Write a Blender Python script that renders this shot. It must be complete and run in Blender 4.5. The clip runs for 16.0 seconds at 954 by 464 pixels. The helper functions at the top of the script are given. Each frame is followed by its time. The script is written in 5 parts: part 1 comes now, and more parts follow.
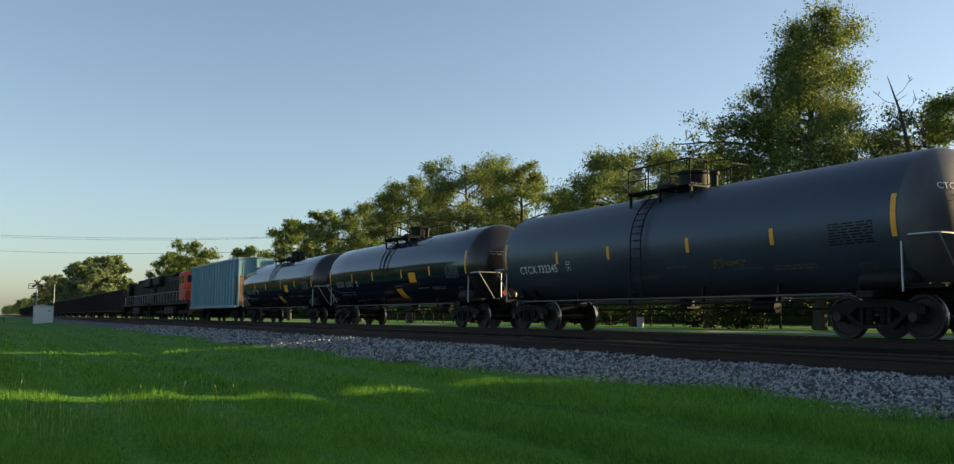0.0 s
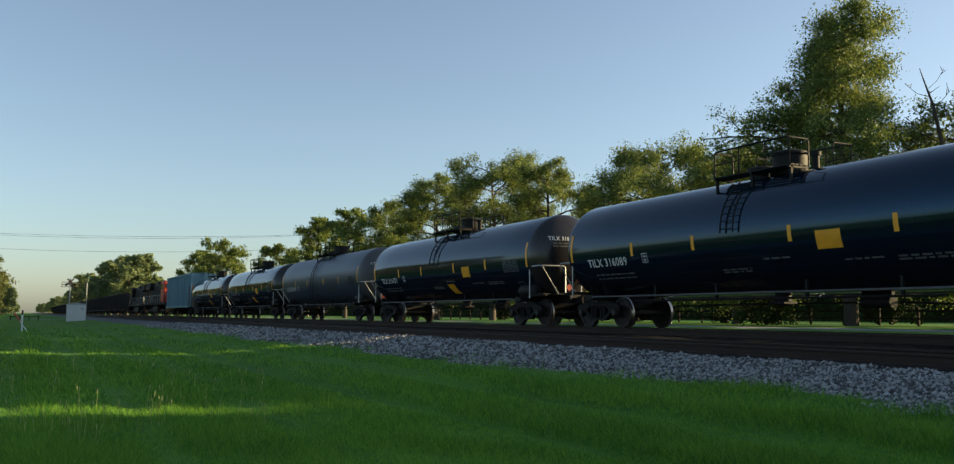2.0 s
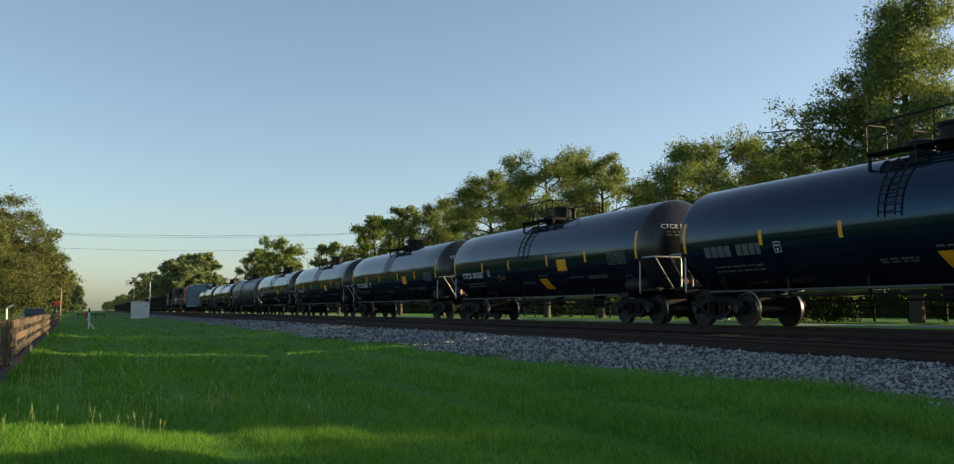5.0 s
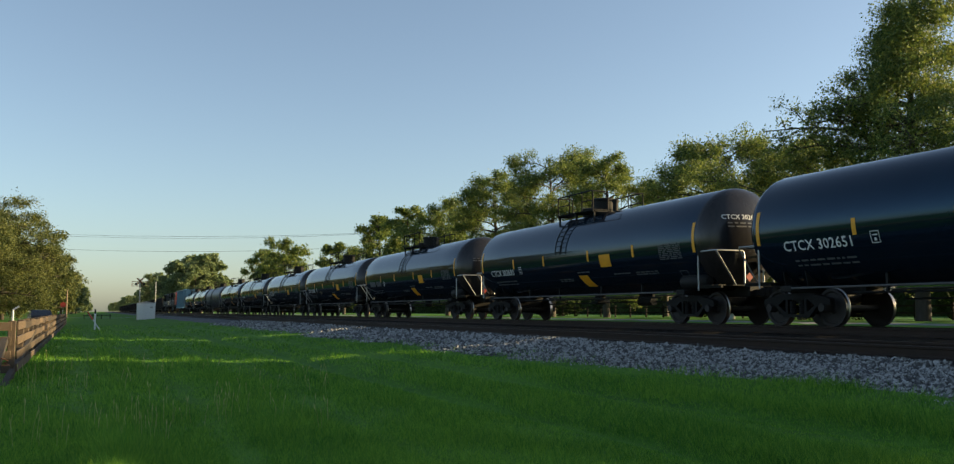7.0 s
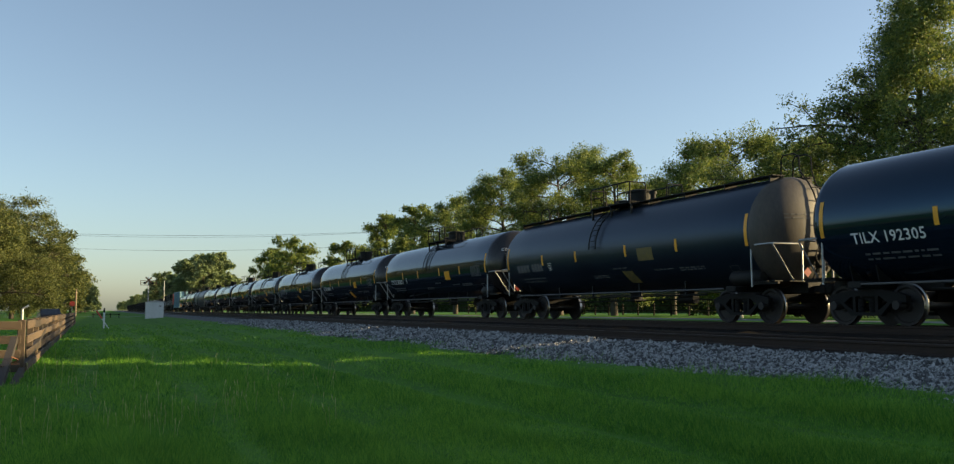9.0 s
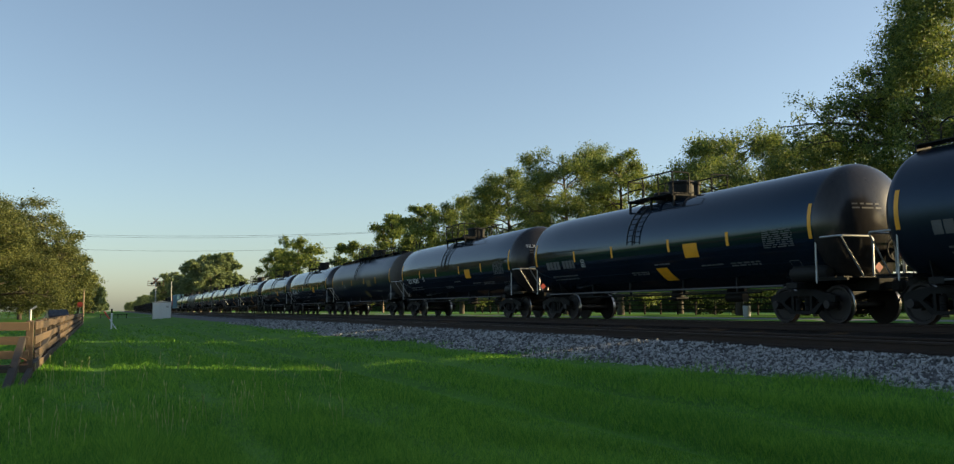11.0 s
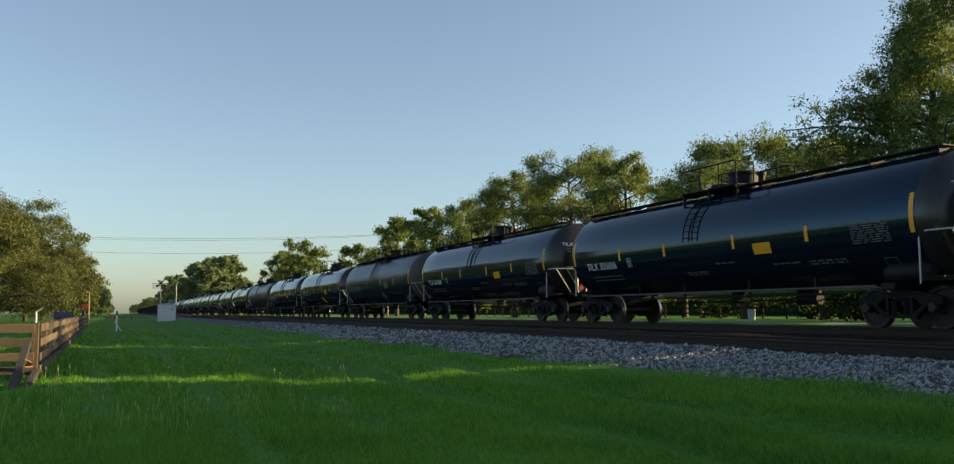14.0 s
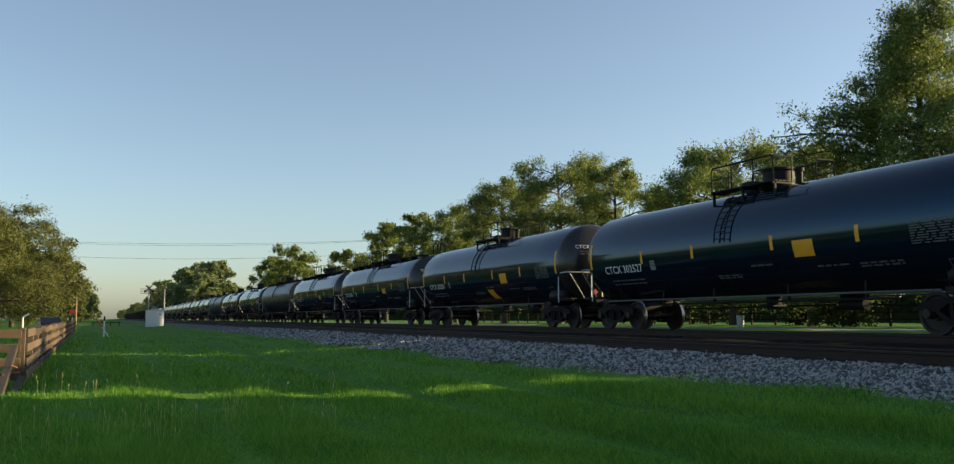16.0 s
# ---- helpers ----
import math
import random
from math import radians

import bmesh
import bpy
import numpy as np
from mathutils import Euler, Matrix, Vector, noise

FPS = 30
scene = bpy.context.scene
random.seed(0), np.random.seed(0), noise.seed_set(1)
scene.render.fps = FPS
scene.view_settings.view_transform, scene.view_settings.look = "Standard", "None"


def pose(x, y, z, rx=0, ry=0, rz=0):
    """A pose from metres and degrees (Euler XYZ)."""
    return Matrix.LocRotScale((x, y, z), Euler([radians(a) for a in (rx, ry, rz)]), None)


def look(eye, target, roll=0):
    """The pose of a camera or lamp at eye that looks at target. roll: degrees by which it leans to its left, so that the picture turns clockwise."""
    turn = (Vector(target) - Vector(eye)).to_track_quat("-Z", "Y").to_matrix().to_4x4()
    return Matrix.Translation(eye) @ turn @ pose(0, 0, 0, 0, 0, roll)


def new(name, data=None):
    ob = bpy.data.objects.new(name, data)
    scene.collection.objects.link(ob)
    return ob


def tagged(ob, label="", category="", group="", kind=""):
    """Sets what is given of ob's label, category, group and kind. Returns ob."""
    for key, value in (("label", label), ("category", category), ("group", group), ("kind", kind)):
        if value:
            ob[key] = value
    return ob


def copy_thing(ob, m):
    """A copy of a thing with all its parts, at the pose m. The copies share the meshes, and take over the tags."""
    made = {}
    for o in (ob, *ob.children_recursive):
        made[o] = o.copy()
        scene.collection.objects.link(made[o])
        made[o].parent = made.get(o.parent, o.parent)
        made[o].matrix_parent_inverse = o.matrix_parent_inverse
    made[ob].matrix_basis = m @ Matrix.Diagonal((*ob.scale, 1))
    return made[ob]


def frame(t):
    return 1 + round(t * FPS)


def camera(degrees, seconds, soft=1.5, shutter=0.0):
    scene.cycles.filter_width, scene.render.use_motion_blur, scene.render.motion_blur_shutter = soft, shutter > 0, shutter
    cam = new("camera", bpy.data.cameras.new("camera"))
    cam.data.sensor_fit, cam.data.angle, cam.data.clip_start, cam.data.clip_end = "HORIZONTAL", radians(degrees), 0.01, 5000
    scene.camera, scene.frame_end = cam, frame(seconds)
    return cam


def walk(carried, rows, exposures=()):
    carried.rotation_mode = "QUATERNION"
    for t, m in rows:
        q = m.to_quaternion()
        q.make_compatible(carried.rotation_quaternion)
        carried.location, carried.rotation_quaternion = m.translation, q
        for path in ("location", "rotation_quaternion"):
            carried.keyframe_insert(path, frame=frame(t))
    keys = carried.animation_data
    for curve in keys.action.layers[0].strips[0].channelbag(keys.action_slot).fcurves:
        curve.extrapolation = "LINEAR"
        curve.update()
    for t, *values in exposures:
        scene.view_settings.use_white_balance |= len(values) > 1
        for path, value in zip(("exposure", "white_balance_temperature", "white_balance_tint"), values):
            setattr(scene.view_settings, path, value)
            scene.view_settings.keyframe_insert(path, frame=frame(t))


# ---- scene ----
# world: x across the tracks towards the train, y along them in the train's direction, z up; the lawn is near z = 0
EYE = (0.0, 0.0, 1.3)
RAIL = 0.93          # top of the rails under the train
RAIL_NEAR = 0.76     # top of the rails of the empty near track
TRAIN_X, NEAR_X = 16.95, 12.65
SPEED, GAIN = 16.551, 0.0049

cam = camera(56.6, 16.0, soft=1.25)
# seconds, heading to the right of the track's direction, upward tilt, lean
PAN = [
    (0.0, 28.70, 5.56, -0.44),
    (0.5, 28.36, 5.48, -0.37),
    (1.0, 27.87, 5.41, -0.36),
    (1.5, 27.42, 5.38, -0.29),
    (2.0, 26.98, 5.34, -0.28),
    (2.5, 26.45, 5.29, -0.35),
    (3.0, 26.04, 5.28, -0.35),
    (3.5, 25.62, 5.24, -0.32),
    (4.0, 24.07, 5.21, -0.13),
    (6.5, 23.25, 5.12, -0.16),
    (7.0, 23.17, 5.12, 0.00),
    (7.5, 23.02, 5.11, -0.02),
    (8.0, 22.91, 5.06, -0.01),
    (8.5, 22.80, 5.06, 0.02),
    (9.0, 22.69, 5.02, 0.08),
    (11.5, 22.25, 5.00, 0.23),
    (12.0, 22.31, 5.03, 0.14),
    (12.5, 22.25, 5.04, 0.12),
    (13.0, 22.15, 5.04, 0.16),
    (13.5, 22.08, 5.04, 0.12),
    (14.0, 21.99, 5.19, 0.12),
    (14.5, 21.94, 5.31, 0.20),
    (15.0, 21.85, 5.46, 0.23),
    (15.5, 22.34, 5.52, 0.15),
    (16.0, 22.66, 5.56, 0.06)]


def aim(head, tilt, lean):
    a, e = radians(head), radians(tilt)
    target = (EYE[0] + math.sin(a) * math.cos(e), EYE[1] + math.cos(a) * math.cos(e), EYE[2] + math.sin(e))
    return look(EYE, target, -lean)


walk(cam, [(t, aim(h, e, r)) for t, h, e, r in PAN], exposures=[(0.0, 1.24, 6750, 6), (16.0, 1.24, 6750, 6)])

# ---- light ----
SUN_HEAD, SUN_UP = 106.3, 13.0      # clockwise from +y, and above the horizon
world = bpy.data.worlds.new("sky")
scene.world = world
world.use_nodes = True
wn = world.node_tree
sky = wn.nodes.new("ShaderNodeTexSky")
sky.sky_type, sky.sun_disc = "NISHITA", False
sky.sun_elevation, sky.sun_rotation = radians(SUN_UP), radians(SUN_HEAD)
sky.air_density, sky.dust_density, sky.ozone_density = 0.9, 1.05, 2.4
sky.altitude = 0
background = wn.nodes["Background"]
background.inputs["Strength"].default_value = 0.09
tone = wn.nodes.new("ShaderNodeHueSaturation")
tone.inputs["Saturation"].default_value = 0.84
wn.links.new(sky.outputs[0], tone.inputs["Color"])
wn.links.new(tone.outputs[0], background.inputs["Color"])
sun = new("sun", bpy.data.lights.new("sun", "SUN"))
sun.data.energy, sun.data.angle, sun.data.color = 5.0, radians(0.6), (1.0, 0.76, 0.42)
sa, se = radians(SUN_HEAD), radians(SUN_UP)
SUN_WAY = Vector((math.sin(sa) * math.cos(se), math.cos(sa) * math.cos(se), math.sin(se)))
sun.matrix_world = look(tuple(SUN_WAY * 100), (0, 0, 0))


# ---- materials ----
def material(name, base, rough=0.6, metal=0.0, vary=0.25, scale=3.0, bump=0.0, bump_scale=40.0, coat=0.0, second=None, spec=0.5,
             island=0.0, per_object=0.0, stretch=(1, 1, 1), translucent=0.0):
    """Two scales of noise between base and second, a fine relief, and a change from piece to piece."""
    m = bpy.data.materials.new(name)
    m.use_nodes = True
    n, l = m.node_tree.nodes, m.node_tree.links
    b = n["Principled BSDF"]
    b.inputs["Roughness"].default_value, b.inputs["Metallic"].default_value = rough, metal
    b.inputs["Coat Weight"].default_value, b.inputs["Coat Roughness"].default_value = coat, 0.12
    b.inputs["Specular IOR Level"].default_value = spec
    co = n.new("ShaderNodeTexCoord")
    mp = n.new("ShaderNodeMapping")
    mp.inputs["Scale"].default_value = stretch
    l.new(co.outputs["Object"], mp.inputs["Vector"])
    big, fine = n.new("ShaderNodeTexNoise"), n.new("ShaderNodeTexNoise")
    big.inputs["Scale"].default_value, big.inputs["Detail"].default_value = scale, 5
    fine.inputs["Scale"].default_value, fine.inputs["Detail"].default_value = scale * 11, 4
    for t in (big, fine):
        l.new(mp.outputs[0], t.inputs["Vector"])
    add = n.new("ShaderNodeMath")
    add.operation = "MULTIPLY_ADD"
    l.new(fine.outputs["Fac"], add.inputs[0])
    add.inputs[1].default_value = 0.4
    half = n.new("ShaderNodeMath")
    half.operation = "MULTIPLY"
    half.inputs[1].default_value = 0.6
    l.new(big.outputs["Fac"], half.inputs[0])
    l.new(half.outputs[0], add.inputs[2])
    fac = add
    for weight, node, out in ((island, "ShaderNodeNewGeometry", "Random Per Island"), (per_object, "ShaderNodeObjectInfo", "Random")):
        if weight:
            src, mul = n.new(node), n.new("ShaderNodeMath")
            mul.operation = "MULTIPLY_ADD"
            sub = n.new("ShaderNodeMath")
            sub.operation = "SUBTRACT"
            sub.inputs[1].default_value = 0.5
            l.new(src.outputs[out], sub.inputs[0])
            l.new(sub.outputs[0], mul.inputs[0])
            mul.inputs[1].default_value = weight
            l.new(fac.outputs[0], mul.inputs[2])
            fac = mul
    ramp = n.new("ShaderNodeValToRGB")
    dark = second if second else tuple(c * (1 - vary) for c in base)
    light = base if second else tuple(min(1, c * (1 + vary)) for c in base)
    ramp.color_ramp.elements[0].position, ramp.color_ramp.elements[0].color = 0.3, (*dark, 1)
    ramp.color_ramp.elements[1].position, ramp.color_ramp.elements[1].color = 0.7, (*light, 1)
    l.new(fac.outputs[0], ramp.inputs[0])
    l.new(ramp.outputs[0], b.inputs["Base Color"])
    rr = n.new("ShaderNodeMapRange")
    rr.inputs["To Min"].default_value, rr.inputs["To Max"].default_value = max(0.02, rough * 0.8), min(1, rough * 1.25)
    l.new(fac.outputs[0], rr.inputs["Value"])
    l.new(rr.outputs[0], b.inputs["Roughness"])
    if bump:
        tex, bp = n.new("ShaderNodeTexNoise"), n.new("ShaderNodeBump")
        tex.inputs["Scale"].default_value, tex.inputs["Detail"].default_value = bump_scale, 5
        l.new(mp.outputs[0], tex.inputs["Vector"])
        bp.inputs["Strength"].default_value, bp.inputs["Distance"].default_value = bump, 0.02
        l.new(tex.outputs["Fac"], bp.inputs["Height"])
        l.new(bp.outputs[0], b.inputs["Normal"])
    if translucent:
        tr, mix = n.new("ShaderNodeBsdfTranslucent"), n.new("ShaderNodeMixShader")
        l.new(ramp.outputs[0], tr.inputs["Color"])
        mix.inputs[0].default_value = translucent
        l.new(b.outputs[0], mix.inputs[1])
        l.new(tr.outputs[0], mix.inputs[2])
        l.new(mix.outputs[0], n["Material Output"].inputs["Surface"])
    return m


GRASS_SOIL = material("lawn", (0.095, 0.22, 0.024), 0.9, vary=0.3, scale=0.35, bump=0.8, bump_scale=9, second=(0.035, 0.11, 0.014), spec=0.1)
BLADE = material("grass_blade", (0.21, 0.395, 0.050), 0.6, second=(0.052, 0.18, 0.023), scale=0.45, island=0.75, spec=0.2, translucent=0.5)
STALK = material("seed_stalk", (0.46, 0.46, 0.20), 0.7, second=(0.28, 0.32, 0.10), scale=1, island=0.6, translucent=0.35)
STONE = material("ballast_stone", (0.34, 0.345, 0.345), 0.85, second=(0.07, 0.072, 0.075), scale=6, island=1.0, bump=0.4, bump_scale=60, spec=0.3)
BALLAST = material("ballast_bed", (0.15, 0.152, 0.16), 0.9, second=(0.045, 0.045, 0.05), scale=9, bump=1.0, bump_scale=22, spec=0.2)
# dirty stone, with the train's shadow put into the near-black colour
SHADED_DIRTY_BALLAST = material("shaded_dirty_ballast", (0.024, 0.020, 0.017), 0.95, second=(0.008, 0.007, 0.006), scale=9, bump=1.0, bump_scale=20, spec=0.1)
TIE = material("creosoted_tie", (0.026, 0.019, 0.015), 0.9, second=(0.010, 0.008, 0.007), scale=2, stretch=(1, 6, 6), bump=0.5, per_object=0.4, spec=0.2)
RUST_RAIL = material("rusty_rail", (0.045, 0.027, 0.019), 0.8, second=(0.018, 0.012, 0.009), scale=4, bump=0.3, metal=0.3)
RAIL_TOP = material("worn_rail_head", (0.10, 0.085, 0.075), 0.45, metal=0.8, vary=0.2, scale=8)
ASPHALT = material("asphalt", (0.16, 0.165, 0.175), 0.9, vary=0.2, scale=1.5, bump=0.4, bump_scale=90)
# black paint; navy base and blue specular tint add the reflected sky's blue
TANK_BLACK = material("black_tank_paint", (0.0045, 0.010, 0.018), 0.10, vary=0.3, scale=0.6, coat=0.0, bump=0.02, bump_scale=2.2, spec=0.55)
TANK_BLACK.node_tree.nodes["Principled BSDF"].inputs["Specular Tint"].default_value = (0.33, 0.65, 1.0, 1)
TANK_MATTE = material("weathered_black_paint", (0.010, 0.016, 0.026), 0.32, second=(0.006, 0.009, 0.014), scale=0.5, bump=0.04, bump_scale=3, spec=0.45)
TANK_GREY = material("faded_grey_paint", (0.045, 0.056, 0.078), 0.38, second=(0.030, 0.037, 0.050), scale=0.5, bump=0.04, bump_scale=3)
HEAD_DUSTY = material("dusty_black_head", (0.030, 0.027, 0.026), 0.2, second=(0.012, 0.012, 0.014), scale=0.9, stretch=(1, 1, 0.4))
HEAD_GREY = material("dusty_grey_head", (0.080, 0.080, 0.085), 0.45, second=(0.050, 0.052, 0.058), scale=0.8, stretch=(1, 1, 0.4))
HEAD_RUST = material("dusty_tank_head", (0.085, 0.070, 0.056), 0.55, second=(0.030, 0.027, 0.025), scale=1.6, stretch=(1, 1, 0.3))
# same painted-in sky blue for reflections on the matte and grey tanks
for m, c in ((TANK_MATTE, (0.35, 0.62, 1.0, 1)), (TANK_GREY, (0.6, 0.8, 1.0, 1))):
    m.node_tree.nodes["Principled BSDF"].inputs["Specular Tint"].default_value = c
FRAME_BLACK = material("black_underframe", (0.010, 0.010, 0.010), 0.65, second=(0.005, 0.005, 0.005), scale=3, bump=0.2, spec=0.25)
TRUCK_STEEL = material("oily_cast_steel", (0.008, 0.0075, 0.007), 0.7, second=(0.004, 0.004, 0.004), scale=4, bump=0.3, spec=0.2)
WHEEL_RUST = material("wheel_plate_rust", (0.018, 0.013, 0.011), 0.7, second=(0.007, 0.006, 0.006), scale=3, bump=0.2)
TREAD = material("polished_tread", (0.30, 0.28, 0.26), 0.3, metal=1.0, vary=0.2, scale=5)
GALV = material("galvanised_rail", (0.36, 0.37, 0.38), 0.45, metal=0.6, vary=0.2, scale=4)
DULL_PIPE = material("weathered_pipe", (0.11, 0.11, 0.115), 0.6, metal=0.3, vary=0.25, scale=4)
YELLOW = material("reflective_yellow", (0.75, 0.33, 0.015), 0.45, vary=0.15, scale=5)
WHITE = material("white_lettering", (0.62, 0.62, 0.60), 0.6, vary=0.15, scale=6)
DULL_WHITE = material("faded_lettering", (0.09, 0.09, 0.093), 0.7, vary=0.25, scale=6)
PLACARD_RED = material("placard_red", (0.30, 0.03, 0.022), 0.5, vary=0.15, scale=6)
LEAF = material("oak_leaf", (0.215, 0.25, 0.052), 0.55, second=(0.055, 0.10, 0.028), scale=0.5, island=0.55, spec=0.3, translucent=0.42)
# haze of the distance is put into this paler, greyer needle colour
HAZY_PINE = material("hazy_pine_needles", (0.23, 0.28, 0.12), 0.65, second=(0.11, 0.15, 0.07), scale=0.3, island=0.5, spec=0.2, translucent=0.3)
MOSS_LEAF = material("mossy_oak_leaf", (0.155, 0.165, 0.048), 0.6, second=(0.040, 0.062, 0.020), scale=0.6, island=0.55, spec=0.25, translucent=0.38)
# shade low at the fence corner, put into a darker timber colour
SHADED_WOOD = material("shaded_timber", (0.055, 0.045, 0.036), 0.9, second=(0.022, 0.018, 0.015), scale=1.2, stretch=(1, 1, 5), bump=0.4)
CAR_BLACK = material("black_car_paint", (0.008, 0.008, 0.009), 0.25, vary=0.2, scale=1, spec=0.35)
UNDERGROWTH = material("undergrowth", (0.045, 0.065, 0.018), 0.9, second=(0.012, 0.022, 0.008), scale=0.9, bump=1.0, bump_scale=4, spec=0.1)
BARK = material("bark", (0.075, 0.06, 0.045), 0.9, second=(0.03, 0.024, 0.019), scale=3, stretch=(3, 3, 0.6), bump=0.8, bump_scale=12)
BOX_WHITE = material("white_painted_sheet", (0.62, 0.64, 0.66), 0.55, vary=0.1, scale=1.2, stretch=(1, 1, 0.4))
WOOD = material("weathered_board", (0.115, 0.080, 0.050), 0.85, second=(0.040, 0.030, 0.021), scale=1.2, stretch=(1, 5, 5), bump=0.4, per_object=0.6)
POLE_WOOD = material("pole_wood", (0.30, 0.22, 0.15), 0.85, second=(0.15, 0.11, 0.08), scale=1.5, stretch=(4, 4, 0.5), bump=0.4)
HOPPER_BLUE = material("chalky_blue_paint", (0.20, 0.36, 0.43), 0.55, second=(0.12, 0.22, 0.27), scale=0.8, stretch=(1, 1, 0.25))
RUST = material("orange_rust", (0.30, 0.13, 0.06), 0.8, second=(0.13, 0.06, 0.035), scale=2, bump=0.3)
LOCO_RED = material("loco_red", (0.50, 0.055, 0.03), 0.45, vary=0.2, scale=1)
LOCO_BLACK = material("loco_black", (0.010, 0.0095, 0.009), 0.6, vary=0.3, scale=1, spec=0.15)
LOCO_ORANGE = material("loco_orange", (0.40, 0.16, 0.07), 0.5, vary=0.2, scale=1)
DARK_GLASS = material("dark_cab_glass", (0.02, 0.022, 0.025), 0.08, vary=0.1, scale=2)
COAL_CAR = material("sooty_brown_steel", (0.040, 0.029, 0.023), 0.8, second=(0.016, 0.013, 0.011), scale=0.7, bump=0.2)


# ---- building blocks ----
CACHE = {}


def thing(name, label, category, group="", kind="", at=None):
    ob = new(name)
    ob.empty_display_size = 0.3
    if at is not None:
        ob.matrix_basis = at
    return tagged(ob, label, category, group, kind)


def finish(bm, name, mat, smooth=True):
    me = bpy.data.meshes.new(name)
    bm.normal_update()
    bm.to_mesh(me)
    bm.free()
    for m in (mat if isinstance(mat, (list, tuple)) else [mat]):
        me.materials.append(m)
    if smooth:
        for p in me.polygons:
            p.use_smooth = True
        me.set_sharp_from_angle(angle=radians(40))
    return me


def part(name, bm, mat, parent, label="", at=None, kind=""):
    me = bm if isinstance(bm, bpy.types.Mesh) else finish(bm, name, mat)
    ob = new(name, me)
    ob.parent = parent
    if at is not None:
        ob.matrix_basis = at
    return tagged(ob, label, kind=kind)


def cached(key, build, mat):
    """One mesh for all alike parts."""
    if key not in CACHE:
        CACHE[key] = finish(build(), key, mat)
    return CACHE[key]


def box(bm, x0, x1, y0, y1, z0, z1, bevel=0.0, m=None):
    ret = bmesh.ops.create_cube(bm, size=1)
    vs = ret["verts"]
    for v in vs:
        v.co = Vector((x0 + (v.co.x + 0.5) * (x1 - x0), y0 + (v.co.y + 0.5) * (y1 - y0), z0 + (v.co.z + 0.5) * (z1 - z0)))
    if m is not None:
        bmesh.ops.transform(bm, matrix=m, verts=vs)
    if bevel:
        es = list({e for v in vs for e in v.link_edges})
        bmesh.ops.bevel(bm, geom=es, offset=bevel, segments=1, affect="EDGES")
    return bm


def tube(bm, points, radii, seg=8, cap=True):
    """A round bar through points."""
    pts = [Vector(p) for p in points]
    if not hasattr(radii, "__len__"):
        radii = [radii] * len(pts)
    rings = []
    side = None
    for i, p in enumerate(pts):
        d = (pts[min(i + 1, len(pts) - 1)] - pts[max(i - 1, 0)]).normalized()
        if side is None:
            side = d.orthogonal().normalized()
        side = (side - d * side.dot(d)).normalized()
        up = d.cross(side)
        rings.append([bm.verts.new(p + (side * math.cos(2 * math.pi * k / seg) + up * math.sin(2 * math.pi * k / seg)) * radii[i]) for k in range(seg)])
    for a, b in zip(rings, rings[1:]):
        for k in range(seg):
            bm.faces.new((a[k], a[(k + 1) % seg], b[(k + 1) % seg], b[k]))
    if cap:
        bm.faces.new(rings[0][::-1])
        bm.faces.new(rings[-1])
    return bm


def lathe(bm, profile, axis="y", seg=48, centre=(0, 0, 0), mats=None):
    """Turns (place along the axis, radius) about an axis."""
    rings = []
    for s, r in profile:
        ring = []
        for k in range(seg):
            a = 2 * math.pi * k / seg
            c, d = math.cos(a) * r, math.sin(a) * r
            p = {"y": (c, s, d), "x": (s, c, d), "z": (c, d, s)}[axis]
            ring.append(bm.verts.new(Vector(p) + Vector(centre)))
        rings.append(ring)
    for i, (a, b) in enumerate(zip(rings, rings[1:])):
        for k in range(seg):
            f = bm.faces.new((a[k], a[(k + 1) % seg], b[(k + 1) % seg], b[k]))
            if mats:
                f.material_index = mats[i]
    for ring, flip in ((rings[0], False), (rings[-1], True)):
        try:
            bm.faces.new(ring[::-1] if not flip else ring)
        except ValueError:
            pass
    bmesh.ops.recalc_face_normals(bm, faces=bm.faces)
    return bm


def grid_sheet(name, xs, ys, height, mat, smooth=True):
    xs, ys = np.array(xs, float), np.array(ys, float)
    X, Y = np.meshgrid(xs, ys)
    Z = height(X, Y)
    nx, ny = len(xs), len(ys)
    i = (np.arange(ny - 1)[:, None] * nx + np.arange(nx - 1)[None, :]).ravel()
    faces = np.stack([i, i + 1, i + 1 + nx, i + nx], 1)
    me = bpy.data.meshes.new(name)
    me.from_pydata(np.stack([X.ravel(), Y.ravel(), Z.ravel()], 1).tolist(), [], faces.tolist())
    me.materials.append(mat)
    if smooth:
        for p in me.polygons:
            p.use_smooth = True
    return me


# ---- ground and track bed ----
def lawn(x, y):
    """Height of the natural ground: a shallow dip in the lawn, a rise to the tracks, and the higher land beyond them."""
    z = np.interp(x, [-6, -1, 2, 4.5, 6.5, 8.6, 10, 21, 26, 60], [0.10, 0.10, 0.05, 0.02, 0.19, 0.29, 0.31, 0.31, 0.66, 0.70])
    wave = 0.03 * np.sin(x * 1.3 + 0.4 * np.sin(y * 0.5)) * np.sin(y * 0.37 + 1.1) + 0.015 * np.sin(x * 2.9 + y * 0.9)
    ruts = 0.085 * np.exp(-((x - 4.85 - 0.08 * np.sin(y * 0.3)) / 0.2) ** 2) + 0.07 * np.exp(-((x - 6.5 - 0.08 * np.sin(y * 0.3)) / 0.2) ** 2)
    return z - ruts + wave * np.exp(-np.hypot(x, y) / 120.0)


